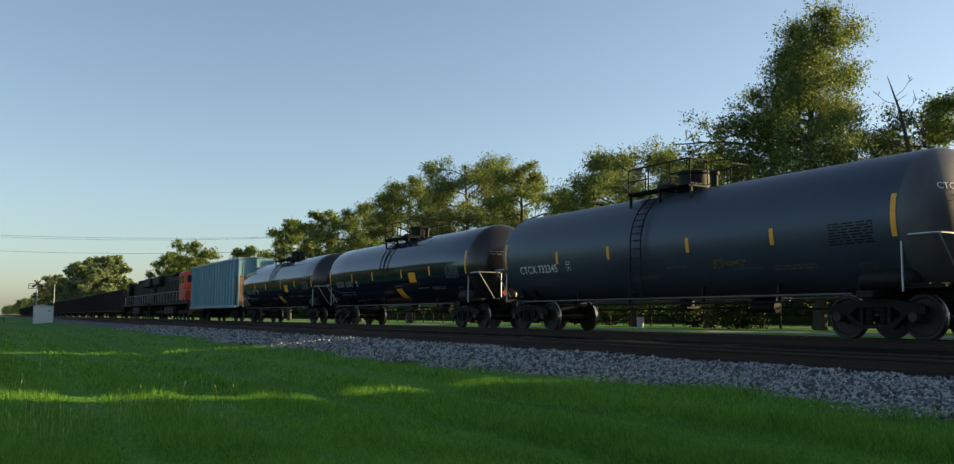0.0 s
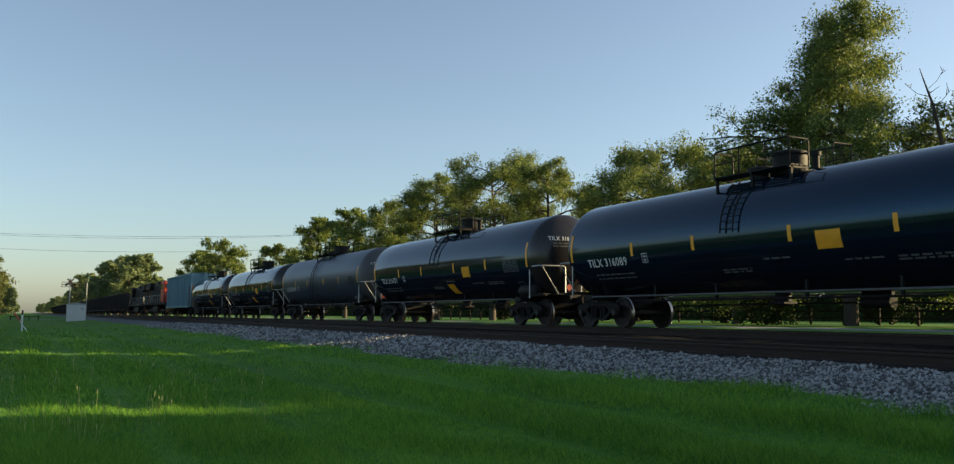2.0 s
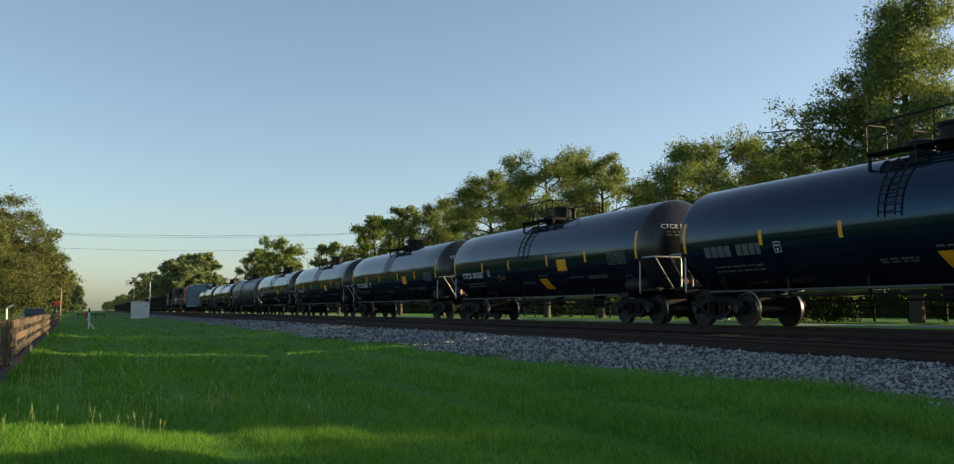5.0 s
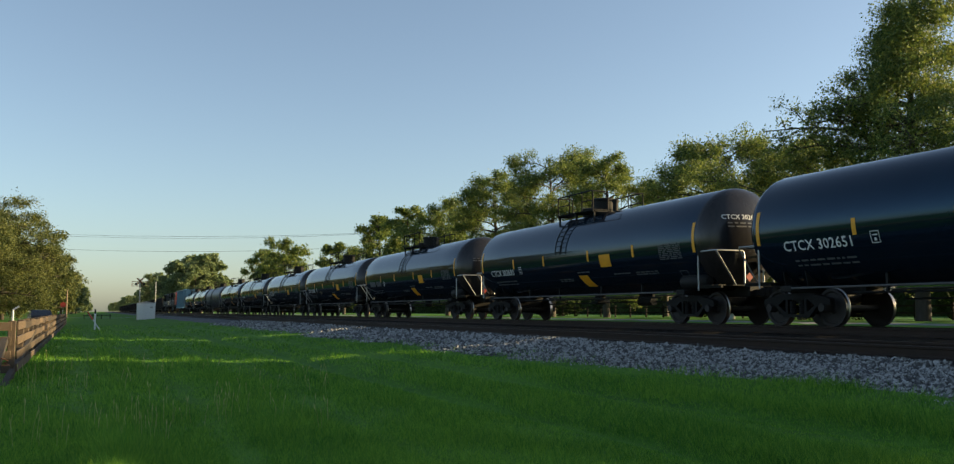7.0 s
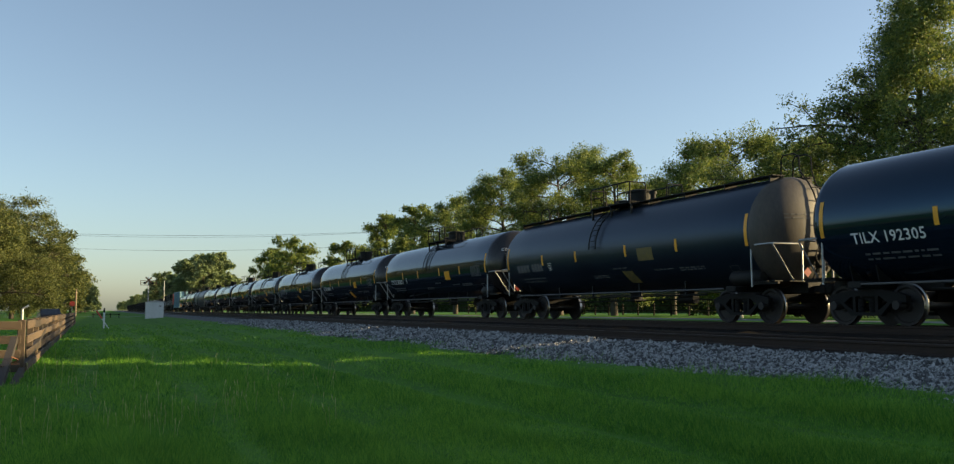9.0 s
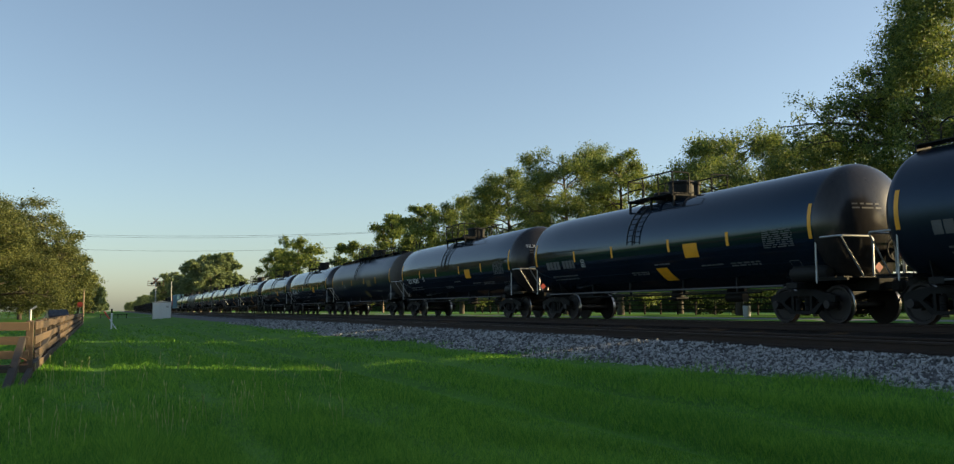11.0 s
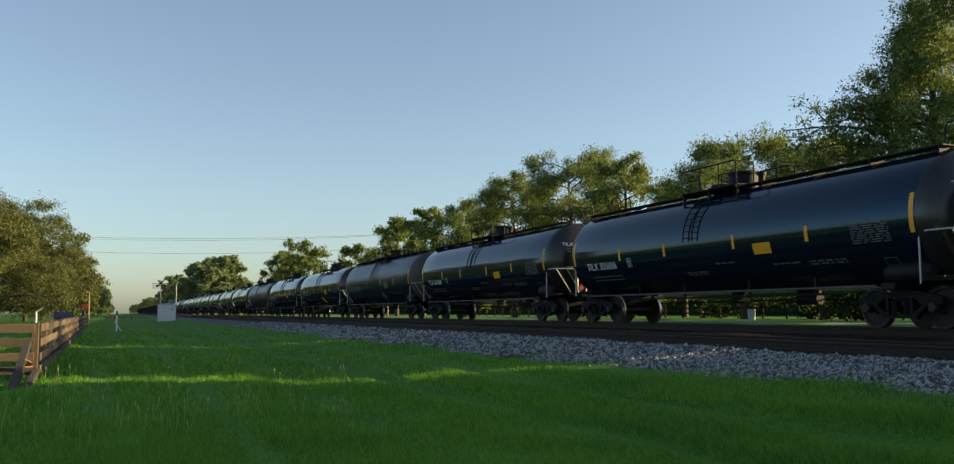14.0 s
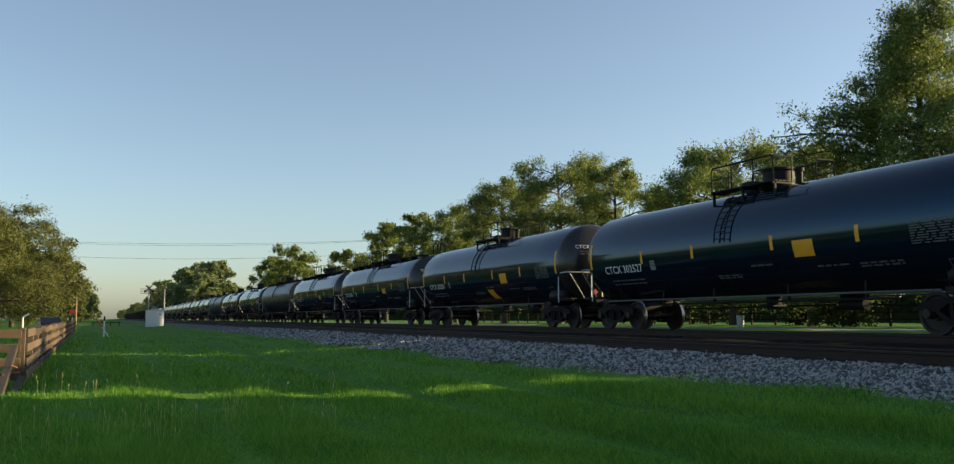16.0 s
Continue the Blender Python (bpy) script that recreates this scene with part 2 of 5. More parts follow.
def spaced(lo, hi, step, far, grow=1.25):
    v = list(np.arange(lo, hi, step))
    s, a, b = step, v[-1], v[0]
    while a < far:
        s *= grow
        a += s
        v.append(a)
    s = step
    while b > -far:
        s *= grow
        b -= s
        v.insert(0, b)
    return v


ground = tagged(new("ground", grid_sheet("ground", sorted([v for v in spaced(-8, 60, 0.5, 2500) if not 1.9 < v < 9.1] + list(np.arange(2.0, 9.05, 0.12))), spaced(-10, 90, 0.6, 2500), lawn, GRASS_SOIL)),
                "mown green lawn and verge beside the railway", "ground", kind="structure")


def bed(x, y):
    """Ballast: a shoulder each side, flat under both tracks."""
    near = np.interp(x, [8.1, 8.9, 11.2, 14.2, 15.2, 18.6, 20.6, 21.4], [0.20, 0.31, 0.55, 0.57, 0.72, 0.73, 0.3, 0.1])
    return near + 0.03 * np.sin(x * 3.1 + y * 0.7) * np.sin(y * 0.53) + 0.010 * np.sin(x * 11 + y * 7.3)


bed_mesh = grid_sheet("ballast", list(np.arange(8.1, 11.4, 0.1)) + list(np.arange(11.4, 21.5, 0.3)),
                      list(np.arange(-30, 60, 0.25)) + list(np.arange(60, 200, 2)) + list(np.arange(200, 1500, 25)), bed, BALLAST)
bed_mesh.materials.append(SHADED_DIRTY_BALLAST)
# dark strip under both tracks: dirt plus painted train shade
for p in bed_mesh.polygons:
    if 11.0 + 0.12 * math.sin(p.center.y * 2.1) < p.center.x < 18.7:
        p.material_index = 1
tagged(new("ballast", bed_mesh), "grey crushed stone ballast bed, dirt and train shade coloured dark between the rails", "ballast", kind="structure")

road_mesh = grid_sheet("road", np.linspace(33.5, 39.5, 7), list(np.arange(-200, 200, 4)) + list(np.arange(200, 1500, 50)), lambda x, y: lawn(x, y) + 0.03 - 0.012 * np.abs(x - 36.5), ASPHALT)
tagged(new("road", road_mesh), "pale grey asphalt road parallel to the railway", "road", kind="structure")


def rail_mesh(name, y0, y1):
    bm = bmesh.new()
    prof = [(-0.075, 0.0), (0.075, 0.0), (0.075, 0.018), (0.012, 0.04), (0.012, 0.135), (0.036, 0.145), (0.036, 0.178), (0.028, 0.184),
            (-0.028, 0.184), (-0.036, 0.178), (-0.036, 0.145), (-0.012, 0.135), (-0.012, 0.04), (-0.075, 0.018)]
    a = [bm.verts.new((x, y0, z - 0.184)) for x, z in prof]
    b = [bm.verts.new((x, y1, z - 0.184)) for x, z in prof]
    n = len(prof)
    for k in range(n):
        f = bm.faces.new((a[k], b[k], b[(k + 1) % n], a[(k + 1) % n]))
        f.material_index = 1 if k in (7,) else 0
    bm.faces.new(a)
    bm.faces.new(b[::-1])
    return finish(bm, name, [RUST_RAIL, RAIL_TOP])


RAIL_MESH = rail_mesh("rail", -60, 1500)
for cx, top, who in ((TRAIN_X, RAIL, "rails of the train's track"), (NEAR_X, RAIL_NEAR, "rails of the empty track")):
    for s in (-0.7535, 0.7535):
        r = new("rail", RAIL_MESH)
        r.location = (cx + s, 0, top)
        tagged(r, "long rusty steel rail with a worn head", "rail", who, "structure")


# ---- railway cars ----
LENGTH, RADIUS, AXIS = 17.66, 1.50, 2.42
HALF, DISH = 7.56, 0.70     # half of the tank's straight shell, depth of its heads


def wheelset_mesh():
    bm = bmesh.new()
    for s in (-1, 1):
        prof = [(s * 0.66, 0.02), (s * 0.66, 0.12), (s * 0.69, 0.14), (s * 0.70, 0.36), (s * 0.68, 0.40), (s * 0.68, 0.487), (s * 0.705, 0.487),
                (s * 0.72, 0.462), (s * 0.80, 0.457), (s * 0.80, 0.395), (s * 0.755, 0.36), (s * 0.765, 0.15), (s * 0.83, 0.13), (s * 0.83, 0.02)]
        lathe(bm, prof, "x", 28, (0, 0, 0.457), [0, 0, 0, 0, 0, 1, 1, 1, 0, 0, 0, 0, 0])
    tube(bm, [(-1.13, 0, 0.457), (-0.95, 0, 0.457), (-0.94, 0, 0.457), (-0.8, 0, 0.457), (-0.4, 0, 0.457), (0.4, 0, 0.457), (0.8, 0, 0.457), (0.94, 0, 0.457), (0.95, 0, 0.457), (1.13, 0, 0.457)], [0.10, 0.12, 0.08, 0.09, 0.075, 0.075, 0.09, 0.08, 0.12, 0.10], 12)
    return bm


def sideframe_mesh():
    """Cast truck side: arched top, sloping bottom, spring window, bearing caps."""
    bm = bmesh.new()
    x0, x1 = -0.07, 0.07
    out = [(-1.12, 0.52), (-1.12, 0.66), (-0.95, 0.72), (-0.45, 0.80), (0.45, 0.80), (0.95, 0.72), (1.12, 0.66), (1.12, 0.52), (0.72, 0.50), (0.42, 0.22), (-0.42, 0.22), (-0.72, 0.50)]
    wins = [[(-0.28, 0.30), (-0.28, 0.66), (0.28, 0.66), (0.28, 0.30)], [(-0.62, 0.52), (-0.40, 0.66), (-0.36, 0.66), (-0.36, 0.34)], [(0.62, 0.52), (0.40, 0.66), (0.36, 0.66), (0.36, 0.34)]]
    edges = []
    for loop in [out] + wins:
        vs = [bm.verts.new((x0, y, z)) for y, z in loop]
        edges += [bm.edges.new((vs[k], vs[(k + 1) % len(vs)])) for k in range(len(vs))]
    faces = [f for f in bmesh.ops.triangle_fill(bm, edges=edges, use_beauty=True)["geom"] if isinstance(f, bmesh.types.BMFace)]
    grown = bmesh.ops.extrude_face_region(bm, geom=faces)["geom"]
    bmesh.ops.translate(bm, verts=[v for v in grown if isinstance(v, bmesh.types.BMVert)], vec=(x1 - x0, 0, 0))
    bmesh.ops.recalc_face_normals(bm, faces=bm.faces)
    return bm


def spring_mesh():
    bm = bmesh.new()
    return lathe(bm, [(0.30 + k * 0.03, 0.075 + 0.014 * (k % 2)) for k in range(12)], "z", 10)


def bolster_mesh():
    bm = bmesh.new()
    box(bm, -1.0, 1.0, -0.2, 0.2, 0.56, 0.80, 0.03)
    lathe(bm, [(0.78, 0.05), (0.78, 0.22), (0.86, 0.22), (0.86, 0.05)], "z", 16)
    for y in (-0.42, 0.42):
        box(bm, -0.85, 0.85, y - 0.05, y + 0.05, 0.33, 0.43, 0.02)
    for y in (-0.40, 0.40):
        for x in (-0.75, 0.75):
            box(bm, x - 0.05, x + 0.05, y - 0.03, y + 0.03, 0.30, 0.60, 0.01)
    return bm


def truck(car, y, gauge=5.75):
    tk = part("truck", cached("bolster", bolster_mesh, TRUCK_STEEL), None, car, "oily cast steel truck", pose(0, y, 0))
    for dy in (-0.89, 0.89):
        part("wheelset", cached("wheelset", wheelset_mesh, [WHEEL_RUST, TREAD]), None, tk, "rusty wheels with bright treads", pose(0, dy, 0))
    for s in (-1, 1):
        part("sideframe", cached("sideframe", sideframe_mesh, TRUCK_STEEL), None, tk, "", pose(s * 1.0, 0, 0))
        for y in (-0.16, 0.16):
            part("spring", cached("spring", spring_mesh, TRUCK_STEEL), None, tk, "", pose(s * 1.0, y, 0))


def tank_mesh():
    bm = bmesh.new()
    prof = [(-HALF - DISH * math.cos(a), RADIUS * math.sin(a)) for a in np.linspace(0.02, math.pi / 2, 14)]
    prof += [(y, RADIUS) for y in np.linspace(-HALF, HALF, 9)[1:-1]]
    prof += [(HALF + DISH * math.cos(a), RADIUS * math.sin(a)) for a in np.linspace(math.pi / 2, 0.02, 14)]
    lathe(bm, prof, "y", 80, (0, 0, AXIS))
    for f in bm.faces:
        if f.calc_center_median().y < -HALF - 0.02:
            f.material_index = 1
    return bm


def on_side(y0, z0):
    """Wraps a flat drawing round the tank's near side; the drawing's origin comes to y0, z0."""
    a0 = math.asin(max(-1, min(1, (z0 - AXIS) / RADIUS)))

    def place(u, v):
        a = a0 + v / RADIUS
        r = RADIUS + 0.007
        return (-r * math.cos(a), y0 - u, AXIS + r * math.sin(a))
    return place


def on_head(x0, z0):
    def place(u, v):
        x, z = x0 + u, z0 + v
        r = min(0.98, math.hypot(x, z - AXIS) / RADIUS)
        return (x, -HALF - DISH * math.sqrt(1 - r * r) - 0.008, z)
    return place


def drawn(shapes, place, mat, name="marking"):
    """Flat rectangles (u0, u1, v0, v1) laid on a curved surface."""
    bm = bmesh.new()
    for u0, u1, v0, v1, *skew in shapes:
        k = skew[0] if skew else 0
        nu, nv = max(1, int((u1 - u0) / 0.3)), max(1, int((v1 - v0) / 0.1))
        g = [[bm.verts.new(place(u0 + (u1 - u0) * i / nu + k * j / nv, v0 + (v1 - v0) * j / nv)) for i in range(nu + 1)] for j in range(nv + 1)]
        for j in range(nv):
            for i in range(nu):
                bm.faces.new((g[j][i], g[j][i + 1], g[j + 1][i + 1], g[j + 1][i]))
    return finish(bm, name, mat)


def lettering(body, size, place, mat):
    """One mesh for each word."""
    out, start = [], 0.0
    for word in body.split():
        cu = bpy.data.curves.new("lettering", "FONT")
        cu.body, cu.size, cu.space_character, cu.resolution_u, cu.offset = word, size, 1.05, 2, size * 0.012
        tmp = bpy.data.objects.new("lettering", cu)
        me = bpy.data.meshes.new_from_object(tmp)
        bpy.data.objects.remove(tmp)
        wide = max(v.co.x for v in me.vertices)
        for v in me.vertices:
            v.co = place(start + v.co.x, v.co.y)
        start += wide + size * 0.30
        me.materials.clear()
        me.materials.append(mat)
        out.append(me)
    return out


def bars(width, rows, height, gap, rng, words=4):
    """Small writing that cannot be read, as rows of bars."""
    out = []
    for r in range(rows):
        u, v = 0.0, -r * (height + gap)
        while u < width:
            w = min(rng.uniform(0.08, 0.34), width - u)
            if w > 0.03:
                out.append((u, u + w, v - height, v))
            u += w + 0.06
    return out


def scrawl(w, h):
    """Looping strokes of spray paint that spell nothing."""
    out = []
    for k in range(130):
        f = k / 130
        u = w * (f + 0.10 * math.sin(31 * f) + 0.05 * math.sin(67 * f))
        v = h * (0.5 + 0.42 * math.sin(24 * f + 0.6 * math.sin(9 * f)) * (0.6 + 0.4 * math.sin(7 * f)))
        out.append((u - 0.016, u + 0.016, v - 0.016, v + 0.016))
    return out


def diamond(place, s):
    bm = bmesh.new()
    bm.faces.new([bm.verts.new(place(u, v)) for u, v in ((0, -s), (s, 0), (0, s), (-s, 0))])
    return bm


def rail_pipe(points, r=0.022):
    bm = bmesh.new()
    return tube(bm, points, r, 6)


def sill_mesh():
    """Stub sill, body bolster and end platform beams at one end (towards -y)."""
    bm = bmesh.new()
    box(bm, -0.28, 0.28, -8.35, -5.2, 0.78, 1.08, 0.02)
    box(bm, -1.38, 1.38, -6.85, -6.45, 0.84, 1.00, 0.02)
    return bm


def saddle_mesh():
    bm = bmesh.new()
    for y0 in (-7.05, -6.3):
        pts_o = [(math.sin(a) * (RADIUS + 0.02), AXIS - math.cos(a) * (RADIUS + 0.02)) for a in np.linspace(-0.8, 0.8, 15)]
        loop = [(x, z) for x, z in pts_o] + [(1.0, 0.98), (-1.0, 0.98)]
        a = [bm.verts.new((x, y0, z)) for x, z in loop]
        b = [bm.verts.new((x, y0 + 0.03, z)) for x, z in loop]
        n = len(loop)
        for k in range(n):
            bm.faces.new((a[k], a[(k + 1) % n], b[(k + 1) % n], b[k]))
        bm.faces.new(a[::-1])
        bm.faces.new(b)
    bmesh.ops.recalc_face_normals(bm, faces=bm.faces)
    return bm


def coupler_mesh():
    bm = bmesh.new()
    box(bm, -0.09, 0.09, -8.62, -8.2, 0.80, 0.98, 0.03)
    box(bm, -0.17, 0.14, -8.86, -8.58, 0.74, 1.02, 0.05)
    tube(bm, [(0.3, -8.3, 0.85), (0.32, -8.5, 0.62), (0.2, -8.7, 0.5), (0.1, -8.83, 0.62)], 0.03, 6)
    return bm


def platform_mesh():
    """Slatted end platform."""
    bm = bmesh.new()
    for s in (-1, 0, 1):
        box(bm, s * 1.2 - 0.03, s * 1.2 + 0.03, -8.32, -7.35, 1.02, 1.08)
    box(bm, -1.23, 1.23, -7.41, -7.35, 1.025, 1.075)
    return bm


def end_rail_mesh(s):
    bm = bmesh.new()
    if s:
        tube(bm, [(s * 1.40, -7.55, 0.95), (s * 1.40, -7.55, 1.98), (s * 1.40, -7.62, 2.05), (s * 1.40, -8.28, 2.05), (s * 1.36, -8.35, 2.05), (s * 0.55, -8.42, 2.05), (s * 0.5, -8.42, 1.98), (s * 0.5, -8.42, 1.1)], 0.024, 6)
        tube(bm, [(s * 1.38, -8.34, 2.03), (s * 0.75, -8.36, 1.10)], 0.02, 6)
    return bm


def brake_wheel_mesh():
    bm = bmesh.new()
    c = Vector((0.25, -8.40, 1.75))
    pts = [c + Vector((math.cos(a) * 0.27, 0, math.sin(a) * 0.27)) for a in np.linspace(0, 2 * math.pi, 21)]
    tube(bm, pts, 0.018, 6)
    for k in range(5):
        a = k * 2 * math.pi / 5
        tube(bm, [c, c + Vector((math.cos(a) * 0.27, 0, math.sin(a) * 0.27))], 0.013, 5)
    box(bm, 0.10, 0.40, -8.38, -8.20, 1.45, 1.80, 0.03)
    return bm


def side_sill_pipe(s):
    bm = bmesh.new()
    tube(bm, [(s * 1.42, -6.4, 0.93), (s * 1.42, 6.4, 0.93)], 0.024, 6)
    return bm


def brake_gear_mesh():
    """Brake cylinder, reservoir, levers and bottom outlet under the tank."""
    bm = bmesh.new()
    lathe(bm, [(-0.4, 0.05), (-0.4, 0.14), (0.4, 0.14), (0.4, 0.05)], "y", 16, (0.35, -2.4, 0.70))
    box(bm, 0.30, 0.40, -2.8, -2.0, 0.80, 1.10)
    tube(bm, [(0.3, -1.9, 0.70), (0.3, 4.6, 0.66)], 0.025, 6)
    tube(bm, [(0.3, -3.0, 0.70), (0.3, -5.2, 0.60)], 0.025, 6)
    tube(bm, [(-0.9, -5.0, 0.80), (-0.9, 5.0, 0.80)], 0.03, 6)
    for y in (-4, -1.5, 1.5, 4):
        box(bm, -0.93, -0.87, y - 0.03, y + 0.03, 0.78, 1.22)
    lathe(bm, [(0.62, 0.05), (0.62, 0.16), (0.72, 0.2), (0.95, 0.2), (0.95, 0.05)], "z", 14, (0, 0.1, 0))
    box(bm, -0.25, 0.25, -0.15, 0.35, 0.66, 0.74, 0.02)
    return bm


def reservoir_mesh():
    bm = bmesh.new()
    return lathe(bm, [(-0.65, 0.03), (-0.62, 0.14), (-0.5, 0.21), (0.5, 0.21), (0.62, 0.14), (0.65, 0.03)], "y", 18, (-1.05, -7.0, 1.22))


def dome_mesh():
    bm = bmesh.new()
    lathe(bm, [(3.86, 0.10), (3.86, 0.50), (3.95, 0.50), (3.95, 0.42), (4.36, 0.42), (4.38, 0.46), (4.44, 0.46), (4.47, 0.40), (4.48, 0.05)], "z", 28, (0, -0.25, 0))
    for a in np.linspace(0, 2 * math.pi, 13)[:-1]:
        lathe(bm, [(3.95, 0.01), (3.95, 0.028), (4.0, 0.028), (4.0, 0.01)], "z", 6, (0.46 * math.cos(a), -0.25 + 0.46 * math.sin(a), 0))
    return bm


def manway_mesh():
    bm = bmesh.new()
    lathe(bm, [(3.85, 0.05), (3.85, 0.30), (4.12, 0.30), (4.12, 0.36), (4.18, 0.36), (4.22, 0.30), (4.24, 0.05)], "z", 22, (0, 0.72, 0))
    return bm


def nozzle_mesh():
    return lathe(bmesh.new(), [(3.86, 0.03), (3.86, 0.09), (4.25, 0.09), (4.25, 0.13), (4.34, 0.13), (4.34, 0.03)], "z", 12, (-0.05, -1.1, 0))


def top_platform_mesh():
    bm = bmesh.new()
    for s in (-1, 1):
        for k in range(4):
            box(bm, s * (0.55 + k * 0.14) - 0.055, s * (0.55 + k * 0.14) + 0.055, -1.25, 1.35, 3.93, 3.96)
        for y in (-1.2, 0.05, 1.3):
            box(bm, min(s * 0.45, s * 1.06), max(s * 0.45, s * 1.06), y - 0.03, y + 0.03, 3.87, 3.93)
            box(bm, s * 0.98 - 0.03, s * 0.98 + 0.03, y - 0.03, y + 0.03, 3.50, 3.93)
    return bm


def top_rail_mesh(s):
    bm = bmesh.new()
    x = s * 1.04
    tube(bm, [(x, -1.22, 3.94), (x, -1.22, 4.56), (x, -1.16, 4.62), (x, 1.26, 4.62), (x, 1.32, 4.56), (x, 1.32, 3.94)], 0.024, 6)
    tube(bm, [(x, -1.22, 4.28), (x, -0.45, 4.28)], 0.018, 6)
    tube(bm, [(x, 0.45, 4.28), (x, 1.32, 4.28)], 0.018, 6)
    for y in (-0.45, 0.45):
        tube(bm, [(x, y, 3.94), (x, y, 4.62)], 0.02, 6)
    for y in (-1.22, 1.32):
        tube(bm, [(x, y, 4.6), (s * 0.45, y, 4.6), (s * 0.42, y, 4.5), (s * 0.42, y, 3.94)], 0.02, 6)
    return bm


def ladder_line(s, long):
    """Side ladder's line over the shell, up to the platform."""
    low = [(s * (RADIUS + 0.10), 0.95), (s * (RADIUS + 0.10), 1.9)] if long else []
    return low + [(s * (RADIUS + 0.10) * math.cos(a), AXIS + (RADIUS + 0.10) * math.sin(a)) for a in np.linspace(0.0, 0.98, 9)]


def ladder_mesh(s, long):
    bm = bmesh.new()
    for y in (-0.22, 0.22):
        tube(bm, [(x, y, z) for x, z in ladder_line(s, long)], 0.022, 6)
    return bm


def add_ladder(car, s, long):
    lad = part("ladder", cached("ladder%d%d" % (s, long), lambda: ladder_mesh(s, long), FRAME_BLACK), None, car, "black ladder bent over the shell", pose(0, 0.35, 0))
    line = ladder_line(s, long)
    for (xa, za), (xb, zb) in zip(line, line[1:]):
        n = max(1, round(math.hypot(xb - xa, zb - za) / 0.28))
        for k in range(n):
            f = (k + 0.5) / n
            part("rung", cached("rung", lambda: tube(bmesh.new(), [(0, -0.22, 0), (0, 0.22, 0)], 0.014, 5), FRAME_BLACK), None, lad, "", pose(xa + (xb - xa) * f, 0, za + (zb - za) * f))


def walkway_mesh():
    """Running boards along the top of the older cars."""
    bm = bmesh.new()
    for s in (-1, 1):
        for k in range(3):
            x = s * (0.36 + 0.14 * k)
            box(bm, x - 0.06, x + 0.06, -HALF - 0.1, HALF + 0.1, 3.925, 3.95)
        for y in np.linspace(-HALF, HALF, 9):
            box(bm, min(s * 0.28, s * 0.72), max(s * 0.28, s * 0.72), y - 0.02, y + 0.02, 3.76, 3.925)
    return bm


def end_ladder_mesh(e):
    """Ladder on the head and hoop rails at the end of the walkway."""
    bm = bmesh.new()
    for x in (0.2, 0.62):
        pts = []
        for z in np.linspace(1.15, 3.75, 10):
            r = min(0.995, math.hypot(x, z - AXIS) / RADIUS)
            pts.append((x, e * (HALF + DISH * math.sqrt(1 - r * r) + 0.10), z))
        pts += [(x, e * (HALF + 0.12), 4.1), (x, e * (HALF + 0.1), 4.5), (x, e * (HALF - 0.1), 4.6), (x, e * (HALF - 0.5), 4.6), (x, e * (HALF - 0.58), 4.5), (x, e * (HALF - 0.6), 3.98)]
        tube(bm, pts, 0.022, 6)
    for z in np.linspace(1.3, 3.6, 8):
        r = min(0.995, math.hypot(0.41, z - AXIS) / RADIUS)
        y = e * (HALF + DISH * math.sqrt(1 - r * r) + 0.10)
        tube(bm, [(0.2, y, z), (0.62, y, z)], 0.014, 5)
    return bm


FLIP = pose(0, 0, 0, 0, 0, 180)


